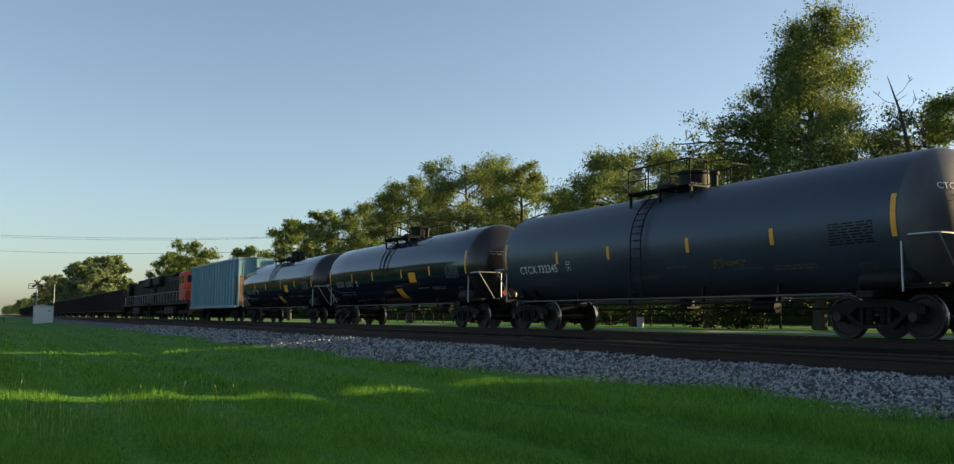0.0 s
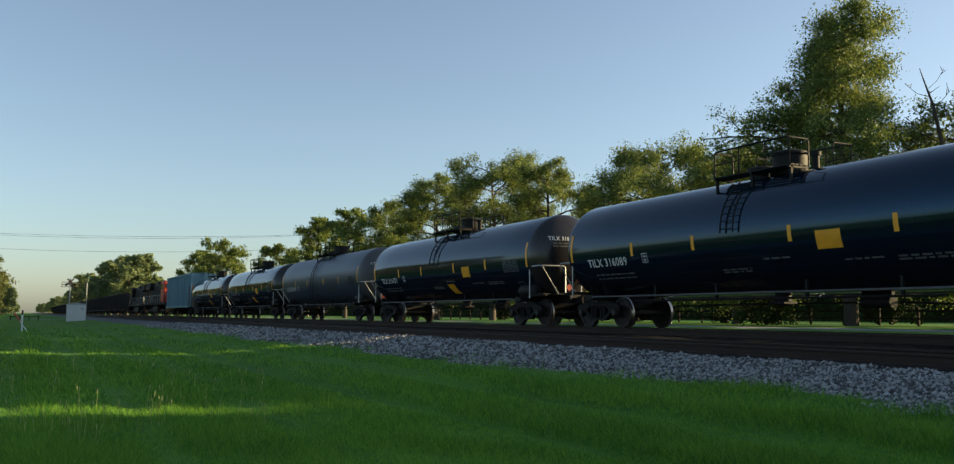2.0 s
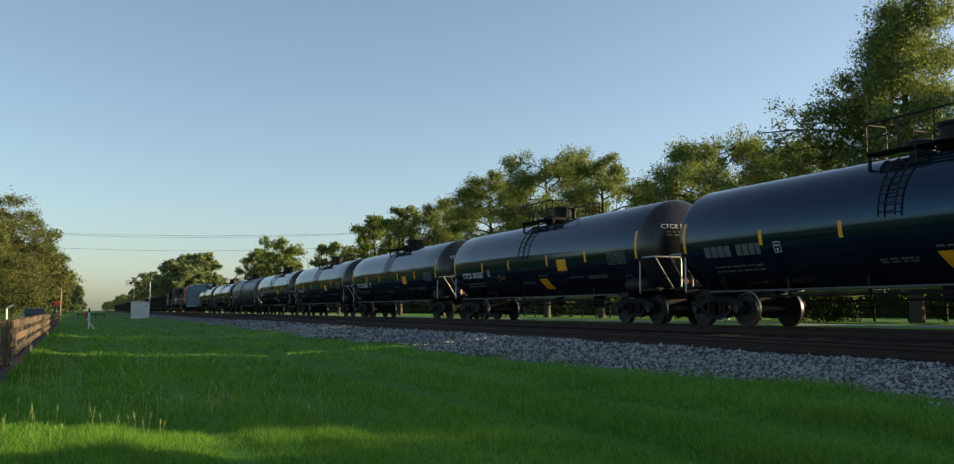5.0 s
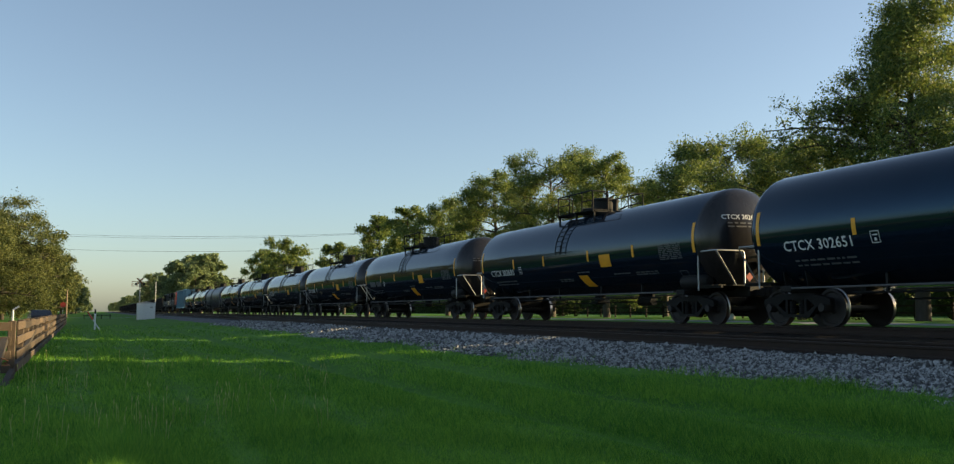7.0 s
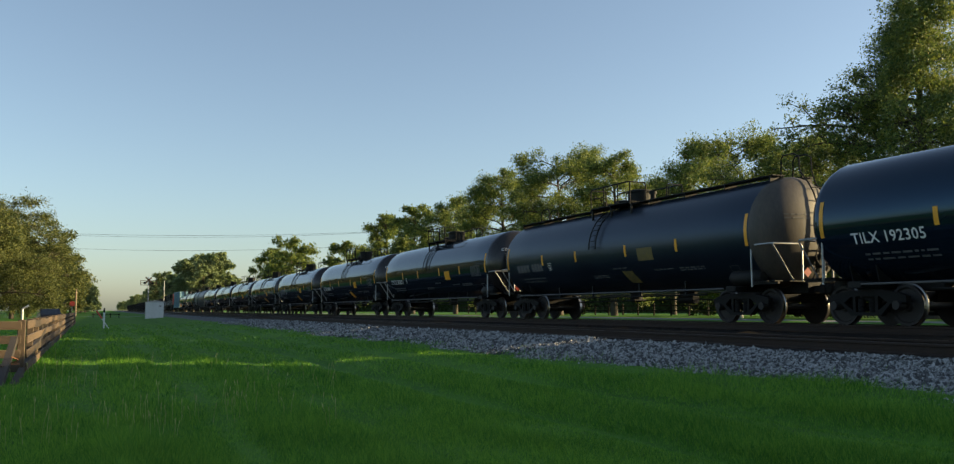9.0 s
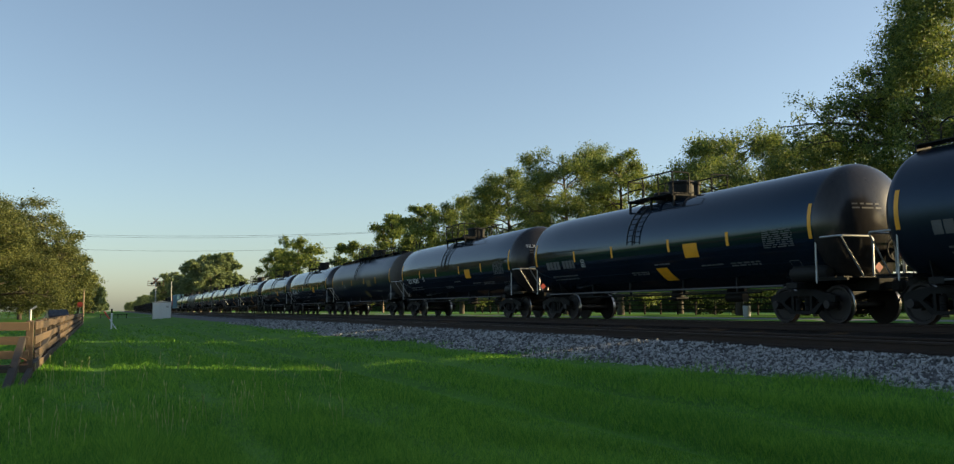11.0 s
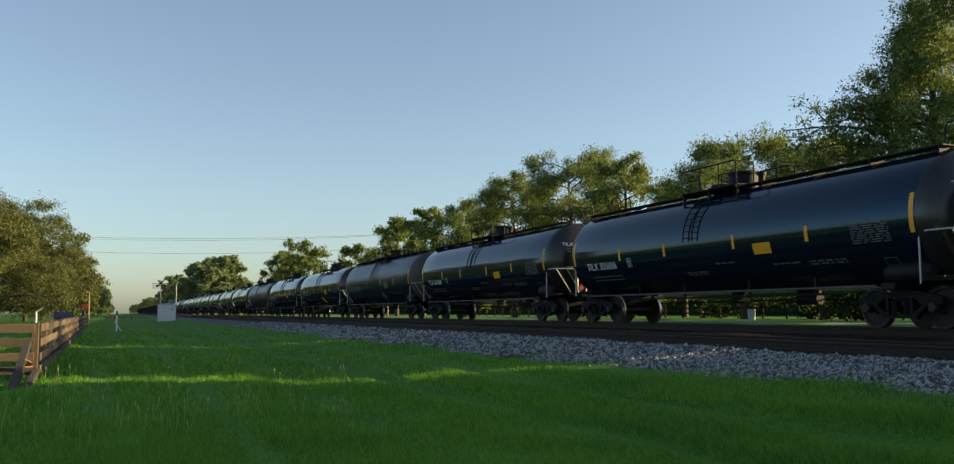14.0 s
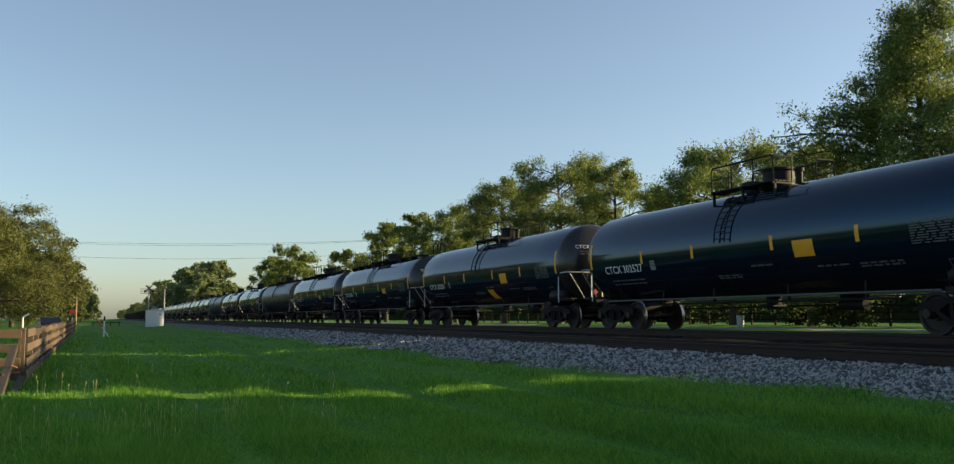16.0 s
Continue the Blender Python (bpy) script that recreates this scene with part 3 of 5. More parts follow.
def tank_car(front, paint, kind, mark, label):
    """kind: plain (top platform only) or walkway (running boards from end to end)."""
    y0 = front - HALF + 0.05
    car = thing("tank_car", label, "tank car", "tank cars of the train", at=pose(TRAIN_X, y0, RAIL))
    head = {TANK_BLACK: HEAD_DUSTY, TANK_GREY: HEAD_GREY, TANK_MATTE: HEAD_RUST}[paint]
    tank = part("tank", cached("tank_" + paint.name, tank_mesh, [paint, head]), None, car)
    for s in (-1, 1):
        truck(car, s * 6.65)
    for e, m in ((0, None), (1, FLIP)):
        part("stub_sill", cached("stub_sill", sill_mesh, FRAME_BLACK), None, car, "", m)
        part("saddle", cached("saddle", saddle_mesh, FRAME_BLACK), None, car, "", m)
        part("coupler", cached("coupler", coupler_mesh, TRUCK_STEEL), None, car, "", m)
        pf = part("end_platform", cached("end_platform", platform_mesh, FRAME_BLACK), None, car, "", m)
        for k in range(7):
            part("slat", cached("platform_slat", lambda: box(bmesh.new(), -1.30, 1.30, -8.30, -8.20, 1.081, 1.11), FRAME_BLACK), None, pf, "", pose(0, k * 0.13, 0))
        for s in (-1, 1):
            part("end_handrail", cached("end_handrail%d" % s, lambda: end_rail_mesh(s), GALV), None, car, "bent pipe handrail", m)
    part("brake_wheel", cached("brake_wheel", brake_wheel_mesh, TRUCK_STEEL), None, car)
    part("air_reservoir", cached("air_reservoir", reservoir_mesh, FRAME_BLACK), None, car)
    part("brake_gear", cached("brake_gear", brake_gear_mesh, FRAME_BLACK), None, car)
    for s in (-1, 1):
        part("side_handrail", cached("side_handrail%d" % s, lambda: side_sill_pipe(s), DULL_PIPE), None, car, "long thin grey pipe along the tank")
        add_ladder(car, s, paint is TANK_GREY)
        part("top_handrail", cached("top_handrail%d_%s" % (s, kind), lambda: top_rail_mesh(s), FRAME_BLACK), None, car)
    part("dome_housing", cached("dome_housing", dome_mesh, FRAME_BLACK), None, car, "round bolted valve housing")
    part("manway", cached("manway", manway_mesh, FRAME_BLACK), None, car)
    part("vent_nozzle", cached("vent_nozzle", nozzle_mesh, FRAME_BLACK), None, car)
    part("top_platform", cached("top_platform", top_platform_mesh, FRAME_BLACK), None, car)
    if kind == "walkway":
        part("walkway", cached("walkway", walkway_mesh, FRAME_BLACK), None, car, "black running boards")
        for e in (-1, 1):
            part("end_ladder", cached("end_ladder%d" % e, lambda: end_ladder_mesh(e), FRAME_BLACK), None, car)
    # reflective stripes
    for y, tall in ((HALF - 0.1, 0.86), (4.34, 0.38), (1.73, 0.38), (-1.57, 0.38), (-4.35, 0.38), (-HALF + 0.1, 0.86)):
        z = 2.46 if tall > 0.5 else 2.26
        part("reflector_stripe", stripe(y, z, tall), None, tank, "yellow reflective stripe")
    # panels, stencils and placards
    if paint is TANK_BLACK:
        if kind == "walkway":
            part("warning_panel", shared("panel_small", lambda: drawn([(0.05, 0.73, -0.13, 0.17)], on_side(-2.30, 2.0), YELLOW)), None, tank, "small yellow warning panel")
        else:
            part("warning_panel", shared("panel", lambda: drawn([(0.05, 0.73, -0.21, 0.21)], on_side(-2.25, 2.05), YELLOW)), None, tank, "yellow warning panel")
        if mark in ("TILX 316151", "CTCX 302690", "CTCX 302761", "CTCX 302583", ""):
            part("warning_panel", shared("panel_low", lambda: drawn([(0.35, 0.95, -0.26, 0.26, -0.14)], on_side(-0.38, 1.42), YELLOW)), None, tank, "yellow slanted panel")
        part("data_stencil", shared("data", lambda: drawn(bars(1.1, 9, 0.028, 0.026, random.Random(5)), on_side(-5.75, 2.36), DULL_WHITE)), None, tank, "faded white data table", kind="stuff")
    elif paint is TANK_GREY:
        part("data_stencil", shared("data_dark", lambda: drawn(bars(1.1, 8, 0.03, 0.03, random.Random(6)), on_side(-5.9, 2.40), FRAME_BLACK)), None, tank, "black data table", kind="stuff")
    else:
        part("warning_panel", shared("panel_dirty", lambda: drawn([(0, 0.85, -0.20, 0.20)], on_side(-2.25, 2.10), OLD_YELLOW)), None, tank, "grimy yellow warning panel")
        part("warning_panel", shared("panel_dirty2", lambda: drawn([(0.35, 0.95, -0.26, 0.26, -0.14)], on_side(-0.85, 1.42), OLD_YELLOW)), None, tank, "grimy slanted panel")
    for k, (u, z, w, rows) in enumerate(((-2.9, 1.62, 1.0, 1), (-4.2, 1.62, 1.2, 2), (0.9, 1.55, 1.0, 2), (-0.6, 1.75, 0.9, 1))):
        part("small_stencil", shared("small%d" % k, lambda: drawn(bars(w, rows, 0.045, 0.03, random.Random(9 + k)), on_side(u, z), DULL_WHITE)), None, tank, kind="stuff")
    part("placard_frame", shared("placard_frame", lambda: drawn([(0, 0.36, 0.0, 0.02), (0, 0.36, -0.24, -0.22), (0, 0.02, -0.24, 0.02), (0.34, 0.36, -0.24, 0.02)], on_side(-6.45, 1.55), DULL_WHITE)), None, tank)
    part("placard", shared("placard", lambda: finish(diamond(on_side(-7.0, 1.28), 0.18), "placard", WHITE)), None, tank, "white diamond placard")
    part("placard", shared("placard_end", lambda: finish(diamond(lambda u, v: (-0.35 + u, -8.44, 1.32 + v), 0.13), "placard", PLACARD_RED)), None, tank, "red diamond placard")
    if mark == "CTCX 302583":
        part("graffiti", drawn(scrawl(0.75, 0.34), on_side(3.0, 1.62), OLD_YELLOW), None, tank, "tan looping spray-paint scrawl")
    if paint is TANK_GREY:
        part("graffiti", drawn(scrawl(1.1, 0.3), on_side(-2.3, 1.62), OLD_YELLOW), None, tank, "faded brown spray-paint scrawl")
    text_mat = DULL_WHITE if paint is TANK_MATTE else WHITE
    if mark:
        for word in lettering(mark, 0.355, on_side(6.62, 1.84), text_mat) + lettering(mark, 0.19, on_head(-0.95, 2.95), text_mat):
            part("lettering", word, None, tank, "white stencilled car number")
    else:
        part("lettering", shared("unread", lambda: drawn([(0, 0.24, 0, 0.3), (0.28, 0.52, 0, 0.3), (0.56, 0.80, 0, 0.3), (0.84, 1.06, 0, 0.3), (1.3, 1.5, 0, 0.3), (1.54, 1.76, 0, 0.3), (1.8, 2.0, 0, 0.3), (2.04, 2.2, 0, 0.3)], on_side(6.62, 1.86), DULL_WHITE)), None, tank, kind="stuff")
    part("type_box", shared("type_box", lambda: drawn([(0, 0.24, 0.0, 0.015), (0, 0.24, 0.26, 0.275), (0, 0.015, 0.0, 0.275), (0.225, 0.24, 0.0, 0.275), (0.09, 0.15, 0.05, 0.12), (0.05, 0.19, 0.17, 0.20)], on_side(3.92, 1.86), text_mat)), None, tank)
    part("small_stencil", shared("weights_" + text_mat.name, lambda: drawn(bars(1.9, 2, 0.05, 0.09, random.Random(3)), on_side(6.4, 1.62), DULL_WHITE)), None, tank, kind="stuff")
    part("small_stencil", shared("head_small", lambda: drawn(bars(0.8, 2, 0.038, 0.06, random.Random(4)), on_head(-0.8, 2.86), DULL_WHITE)), None, tank, kind="stuff")
    return car, y0


def shared(key, build):
    if key not in CACHE:
        CACHE[key] = build()
    return CACHE[key]


def stripe(y, z, tall):
    return shared("stripe%.2f" % y, lambda: drawn([(-0.06, 0.06, -tall / 2, tall / 2)], on_side(y, z), YELLOW))


# ---- freight cars ahead of the tanks ----
def hopper_body(length, low=1.15, high=4.55):
    """Covered hopper: panelled sides with posts, sloped ends, roof with running board."""
    bm = bmesh.new()
    h = length / 2
    box(bm, -1.50, 1.50, -h + 0.6, h - 0.6, low, high, 0.06)
    n = 17
    for s in (-1, 1):
        for k in range(n):
            y = -h + 0.7 + (length - 1.4) * k / (n - 1)
            box(bm, s * 1.545 - 0.045, s * 1.545 + 0.045, y - 0.09, y + 0.09, low + 0.02, high - 0.1, 0.01)
        box(bm, s * 1.55 - 0.06, s * 1.55 + 0.06, -h + 0.5, h - 0.5, high - 0.14, high + 0.03, 0.02)
        box(bm, s * 1.53 - 0.08, s * 1.53 + 0.08, -h + 0.3, h - 0.3, low - 0.16, low + 0.04, 0.02)
    for e in (-1, 1):
        for x in (-1.3, 0, 1.3):
            box(bm, x - 0.06, x + 0.06, e * (h - 0.45) - 0.14, e * (h - 0.45) + 0.14, low - 0.1, high, 0.01)
    box(bm, -0.4, 0.4, -h + 0.3, h - 0.3, high + 0.10, high + 0.14)
    for k in range(9):
        y = -h + 0.9 + (length - 1.8) * k / 8
        box(bm, -1.3, 1.3, y - 0.05, y + 0.05, high, high + 0.10)
    return bm


def hopper_chutes(length):
    bm = bmesh.new()
    for y in (-3.6, 0, 3.6):
        vs = []
        for z, w, d in ((1.15, 1.35, 1.5), (0.42, 0.5, 0.45)):
            vs.append([bm.verts.new((x, y + yy, z)) for x, yy in ((-w, -d), (w, -d), (w, d), (-w, d))])
        for k in range(4):
            bm.faces.new((vs[0][k], vs[1][k], vs[1][(k + 1) % 4], vs[0][(k + 1) % 4]))
        bm.faces.new(vs[1])
        bm.faces.new(vs[0][::-1])
    box(bm, -0.25, 0.25, -length / 2 + 0.2, length / 2 - 0.2, 0.75, 1.0, 0.02)
    return bm


def covered_hopper(front):
    L = 16.6
    y0 = front - L / 2 + 0.5
    car = thing("covered_hopper", "chalky blue-grey covered hopper car with ribbed sides", "freight car", at=pose(TRAIN_X, y0, RAIL))
    part("body", hopper_body(L), HOPPER_BLUE, car)
    part("chute", hopper_chutes(L), FRAME_BLACK, car)
    bm = bmesh.new()
    box(bm, -1.46, 1.46, -L / 2 + 0.56, -L / 2 + 0.59, 1.2, 3.3)
    part("end_sheet", bm, RUST, car, "rusty orange end sheet")
    for e, m in ((0, None), (1, FLIP)):
        part("coupler", cached("coupler_short", lambda: box(box(bmesh.new(), -0.09, 0.09, -8.3, -7.6, 0.80, 0.98, 0.03), -0.17, 0.14, -8.34, -8.1, 0.74, 1.02, 0.05), TRUCK_STEEL), None, car, "", m)
        part("end_ladder", cached("hopper_ladder", lambda: ladder_flat(-7.95), HOPPER_BLUE), None, car, "", m)
    for s in (-1, 1):
        truck(car, s * 6.0)
    return car, y0


def ladder_flat(y):
    bm = bmesh.new()
    for x in (-1.4, -1.0):
        tube(bm, [(x, y, 1.0), (x, y, 4.5)], 0.022, 6)
    for k in range(9):
        tube(bm, [(-1.4, y, 1.2 + 0.38 * k), (-1.0, y, 1.2 + 0.38 * k)], 0.014, 5)
    return bm


def coal_body(L):
    bm = bmesh.new()
    h = L / 2
    for s in (-1, 1):
        box(bm, s * 1.50 - 0.03, s * 1.50 + 0.03, -h + 0.4, h - 0.4, 0.95, 3.75)
        box(bm, s * 1.50 - 0.09, s * 1.50 + 0.09, -h + 0.4, h - 0.4, 3.70, 3.85, 0.02)
        box(bm, s * 1.50 - 0.09, s * 1.50 + 0.09, -h + 0.4, h - 0.4, 0.85, 1.02, 0.02)
        for k in range(13):
            y = -h + 0.5 + (L - 1.0) * k / 12
            box(bm, s * 1.58 - 0.06, s * 1.58 + 0.06, y - 0.08, y + 0.08, 0.95, 3.75)
    for e in (-1, 1):
        box(bm, -1.5, 1.5, e * (h - 0.42) - 0.04, e * (h - 0.42) + 0.04, 0.95, 3.80)
    box(bm, -1.48, 1.48, -h + 0.45, h - 0.45, 0.90, 1.5)
    box(bm, -0.12, 0.12, -h, h, 0.78, 0.98)
    return bm


def locomotive(front, colours, cab_rear, label):
    """Six-axle diesel: hood, radiator wings, cab with windows, nose, walkway, tank, handrails."""
    L = 22.0
    y0 = front - L / 2
    ob = thing("diesel_locomotive", label, "locomotive", "locomotives of the train", at=pose(TRAIN_X, y0, RAIL))
    turn = pose(0, 0, 0, 0, 0, 180) if cab_rear else None
    hood_c, cab_c, nose_c = colours
    bm = bmesh.new()
    box(bm, -0.95, 0.95, -10.2, 5.6, 1.75, 4.35, 0.10)
    box(bm, -1.45, 1.45, -10.1, -5.6, 3.55, 4.55, 0.15)
    box(bm, -1.05, 1.05, -1.5, 1.8, 4.3, 4.6, 0.08)
    for k in range(14):
        for s in (-1, 1):
            box(bm, s * 0.97 - 0.02, s * 0.97 + 0.02, -5.2 + k * 0.78, -4.62 + k * 0.78, 1.95, 3.9, 0.01)
    part("hood", bm, hood_c, ob, "", turn)
    bm = bmesh.new()
    box(bm, -1.50, 1.50, 5.7, 8.4, 1.75, 4.45, 0.14)
    part("cab", bm, cab_c, ob, "", turn)
    bm = bmesh.new()
    box(bm, -0.85, 0.85, 8.3, 10.3, 1.6, 3.25, 0.22)
    part("nose", bm, nose_c, ob, "", turn)
    for x in (-0.75, 0.75):
        bm = bmesh.new()
        box(bm, x - 0.5, x + 0.5, 8.39, 8.43, 3.45, 4.1, 0.01)
        part("window", bm, DARK_GLASS, ob, "dark cab window", turn)
    for s in (-1, 1):
        for y in (6.3, 7.6):
            bm = bmesh.new()
            box(bm, s * 1.505 - 0.015, s * 1.505 + 0.015, y - 0.45, y + 0.45, 3.35, 4.05, 0.008)
            part("window", bm, DARK_GLASS, ob, "dark cab window", turn)
        bm = bmesh.new()
        tube(bm, [(s * 1.5, -10.4, 1.7), (s * 1.5, -10.4, 2.7), (s * 1.5, 5.5, 2.7)], 0.025, 6)
        for k in range(9):
            tube(bm, [(s * 1.5, -9 + 1.7 * k, 1.7), (s * 1.5, -9 + 1.7 * k, 2.7)], 0.02, 6)
        tube(bm, [(s * 1.5, 8.7, 1.7), (s * 1.5, 8.7, 2.7), (s * 1.3, 10.6, 2.7), (s * 1.3, 10.6, 1.3)], 0.025, 6)
        part("handrail", bm, GALV, ob, "", turn)
    bm = bmesh.new()
    box(bm, -1.55, 1.55, -10.6, 10.6, 1.45, 1.72, 0.03)
    for e in (-1, 1):
        box(bm, -1.5, 1.5, e * 10.6 - 0.08, e * 10.6 + 0.08, 0.45, 1.72, 0.04)
        box(bm, -0.15, 0.15, e * 10.8 - 0.2, e * 10.8 + 0.2, 0.78, 1.0, 0.03)
    part("walkway", bm, LOCO_BLACK, ob, "", turn)
    bm = bmesh.new()
    box(bm, -1.4, 1.4, -2.6, 2.8, 0.4, 1.4, 0.2)
    part("fuel_tank", bm, LOCO_BLACK, ob, "", turn)
    for y in (-6.9, 6.9):
        tk = part("truck", cached("loco_truck", loco_truck, TRUCK_STEEL), None, ob, "", pose(0, y, 0))
        for dy in (-1.9, 0, 1.9):
            part("wheelset", cached("wheelset", wheelset_mesh, [WHEEL_RUST, TREAD]), None, tk, "", pose(0, dy, 0))
    return ob, y0


def loco_truck():
    bm = bmesh.new()
    for s in (-1, 1):
        box(bm, s * 1.05 - 0.09, s * 1.05 + 0.09, -2.6, 2.6, 0.62, 0.92, 0.04)
        for y in (-1.9, 0, 1.9):
            box(bm, s * 1.05 - 0.12, s * 1.05 + 0.12, y - 0.24, y + 0.24, 0.28, 0.66, 0.04)
    box(bm, -1.0, 1.0, -0.4, 0.4, 0.7, 1.4, 0.04)
    return bm


OLD_YELLOW = material("grimy_yellow", (0.20, 0.14, 0.03), 0.6, second=(0.08, 0.065, 0.03), scale=4)
B, M, G = TANK_BLACK, TANK_MATTE, TANK_GREY
GLOSS = "glossy black tank car with yellow reflective stripes"
CONSIST = [(62.2, B, "plain", "", GLOSS), (44.1, B, "plain", "", GLOSS), (26.2, G, "plain", "CTCX 732345", "faded dark grey tank car with dusty heads"),
           (8.6, B, "plain", "TILX 316151", GLOSS), (-9.2, B, "plain", "TILX 316089", GLOSS), (-26.8, B, "plain", "CTCX 302588", GLOSS),
           (-44.3, B, "plain", "CTCX 302583", GLOSS), (-61.7, B, "plain", "", GLOSS), (-80.0, B, "plain", "CTCX 302690", GLOSS),
           (-97.6, B, "plain", "CTCX 302651", GLOSS), (-115.0, M, "walkway", "", "weathered matte black tank car with top walkway"),
           (-132.6, B, "plain", "TILX 192305", GLOSS), (-150.2, B, "plain", "", GLOSS), (-167.7, M, "walkway", "", "weathered matte black tank car with top walkway"),
           (-185.3, B, "walkway", "TILX 351608", "black tank car with a walkway along its top"), (-202.8, B, "walkway", "TILX 355606", "black tank car with a walkway along its top"),
           (-220.4, B, "plain", "CTCX 302761", GLOSS), (-238.0, B, "plain", "CTCX 302527", GLOSS), (-255.6, B, "plain", "", GLOSS), (-273.2, B, "plain", "", GLOSS)]
cars = [tank_car(f, p, k, m, l) for f, p, k, m, l in CONSIST]
cars.append(covered_hopper(80.0))
cars.append(locomotive(103.0, (LOCO_BLACK, LOCO_RED, LOCO_RED), True, "grimy black diesel locomotive with a red cab and nose"))
cars.append(locomotive(125.2, (LOCO_BLACK, LOCO_BLACK, LOCO_ORANGE), False, "grimy black diesel locomotive with orange ends"))
first = thing("coal_gondola", "sooty dark brown high-sided gondola car", "freight car", "gondolas at the head of the train", at=pose(TRAIN_X, 125.4 + 8.1, RAIL))
part("body", coal_body(16.2), COAL_CAR, first)
for s in (-1, 1):
    truck(first, s * 6.0)
cars.append((first, 125.4 + 8.1))
for k in range(1, 28):
    y = 125.4 + 8.1 + 16.3 * k
    cars.append((copy_thing(first, pose(TRAIN_X, y, RAIL)), y))


# ---- trees ----
def leaf_cards(points, size, rng, droop=0.0):
    """Pointed leaf sprays: one triangle for each point, turned every way."""
    n = len(points)
    d = rng.normal(size=(n, 3))
    d[:, 2] -= droop
    d /= np.linalg.norm(d, axis=1)[:, None]
    q = np.cross(d, rng.normal(size=(n, 3)))
    q /= np.linalg.norm(q, axis=1)[:, None] + 1e-9
    k = size * rng.uniform(0.6, 1.4, n)[:, None]
    return np.stack([points - d * k * 0.5 - q * k * 0.34, points - d * k * 0.4 + q * k * 0.34, points + d * k * 0.55], 1).reshape(-1, 3)


def cards_mesh(name, v, mat):
    """Loose triangles from an array of their corners."""
    n = len(v) // 3
    me = bpy.data.meshes.new(name)
    me.vertices.add(3 * n)
    me.vertices.foreach_set("co", v.astype(np.float32).ravel())
    me.loops.add(3 * n)
    me.loops.foreach_set("vertex_index", np.arange(3 * n, dtype=np.int32))
    me.polygons.add(n)
    me.polygons.foreach_set("loop_start", np.arange(0, 3 * n, 3, dtype=np.int32))
    me.polygons.foreach_set("loop_total", np.full(n, 3, dtype=np.int32))
    me.materials.append(mat)
    me.update(calc_edges=True)
    return me


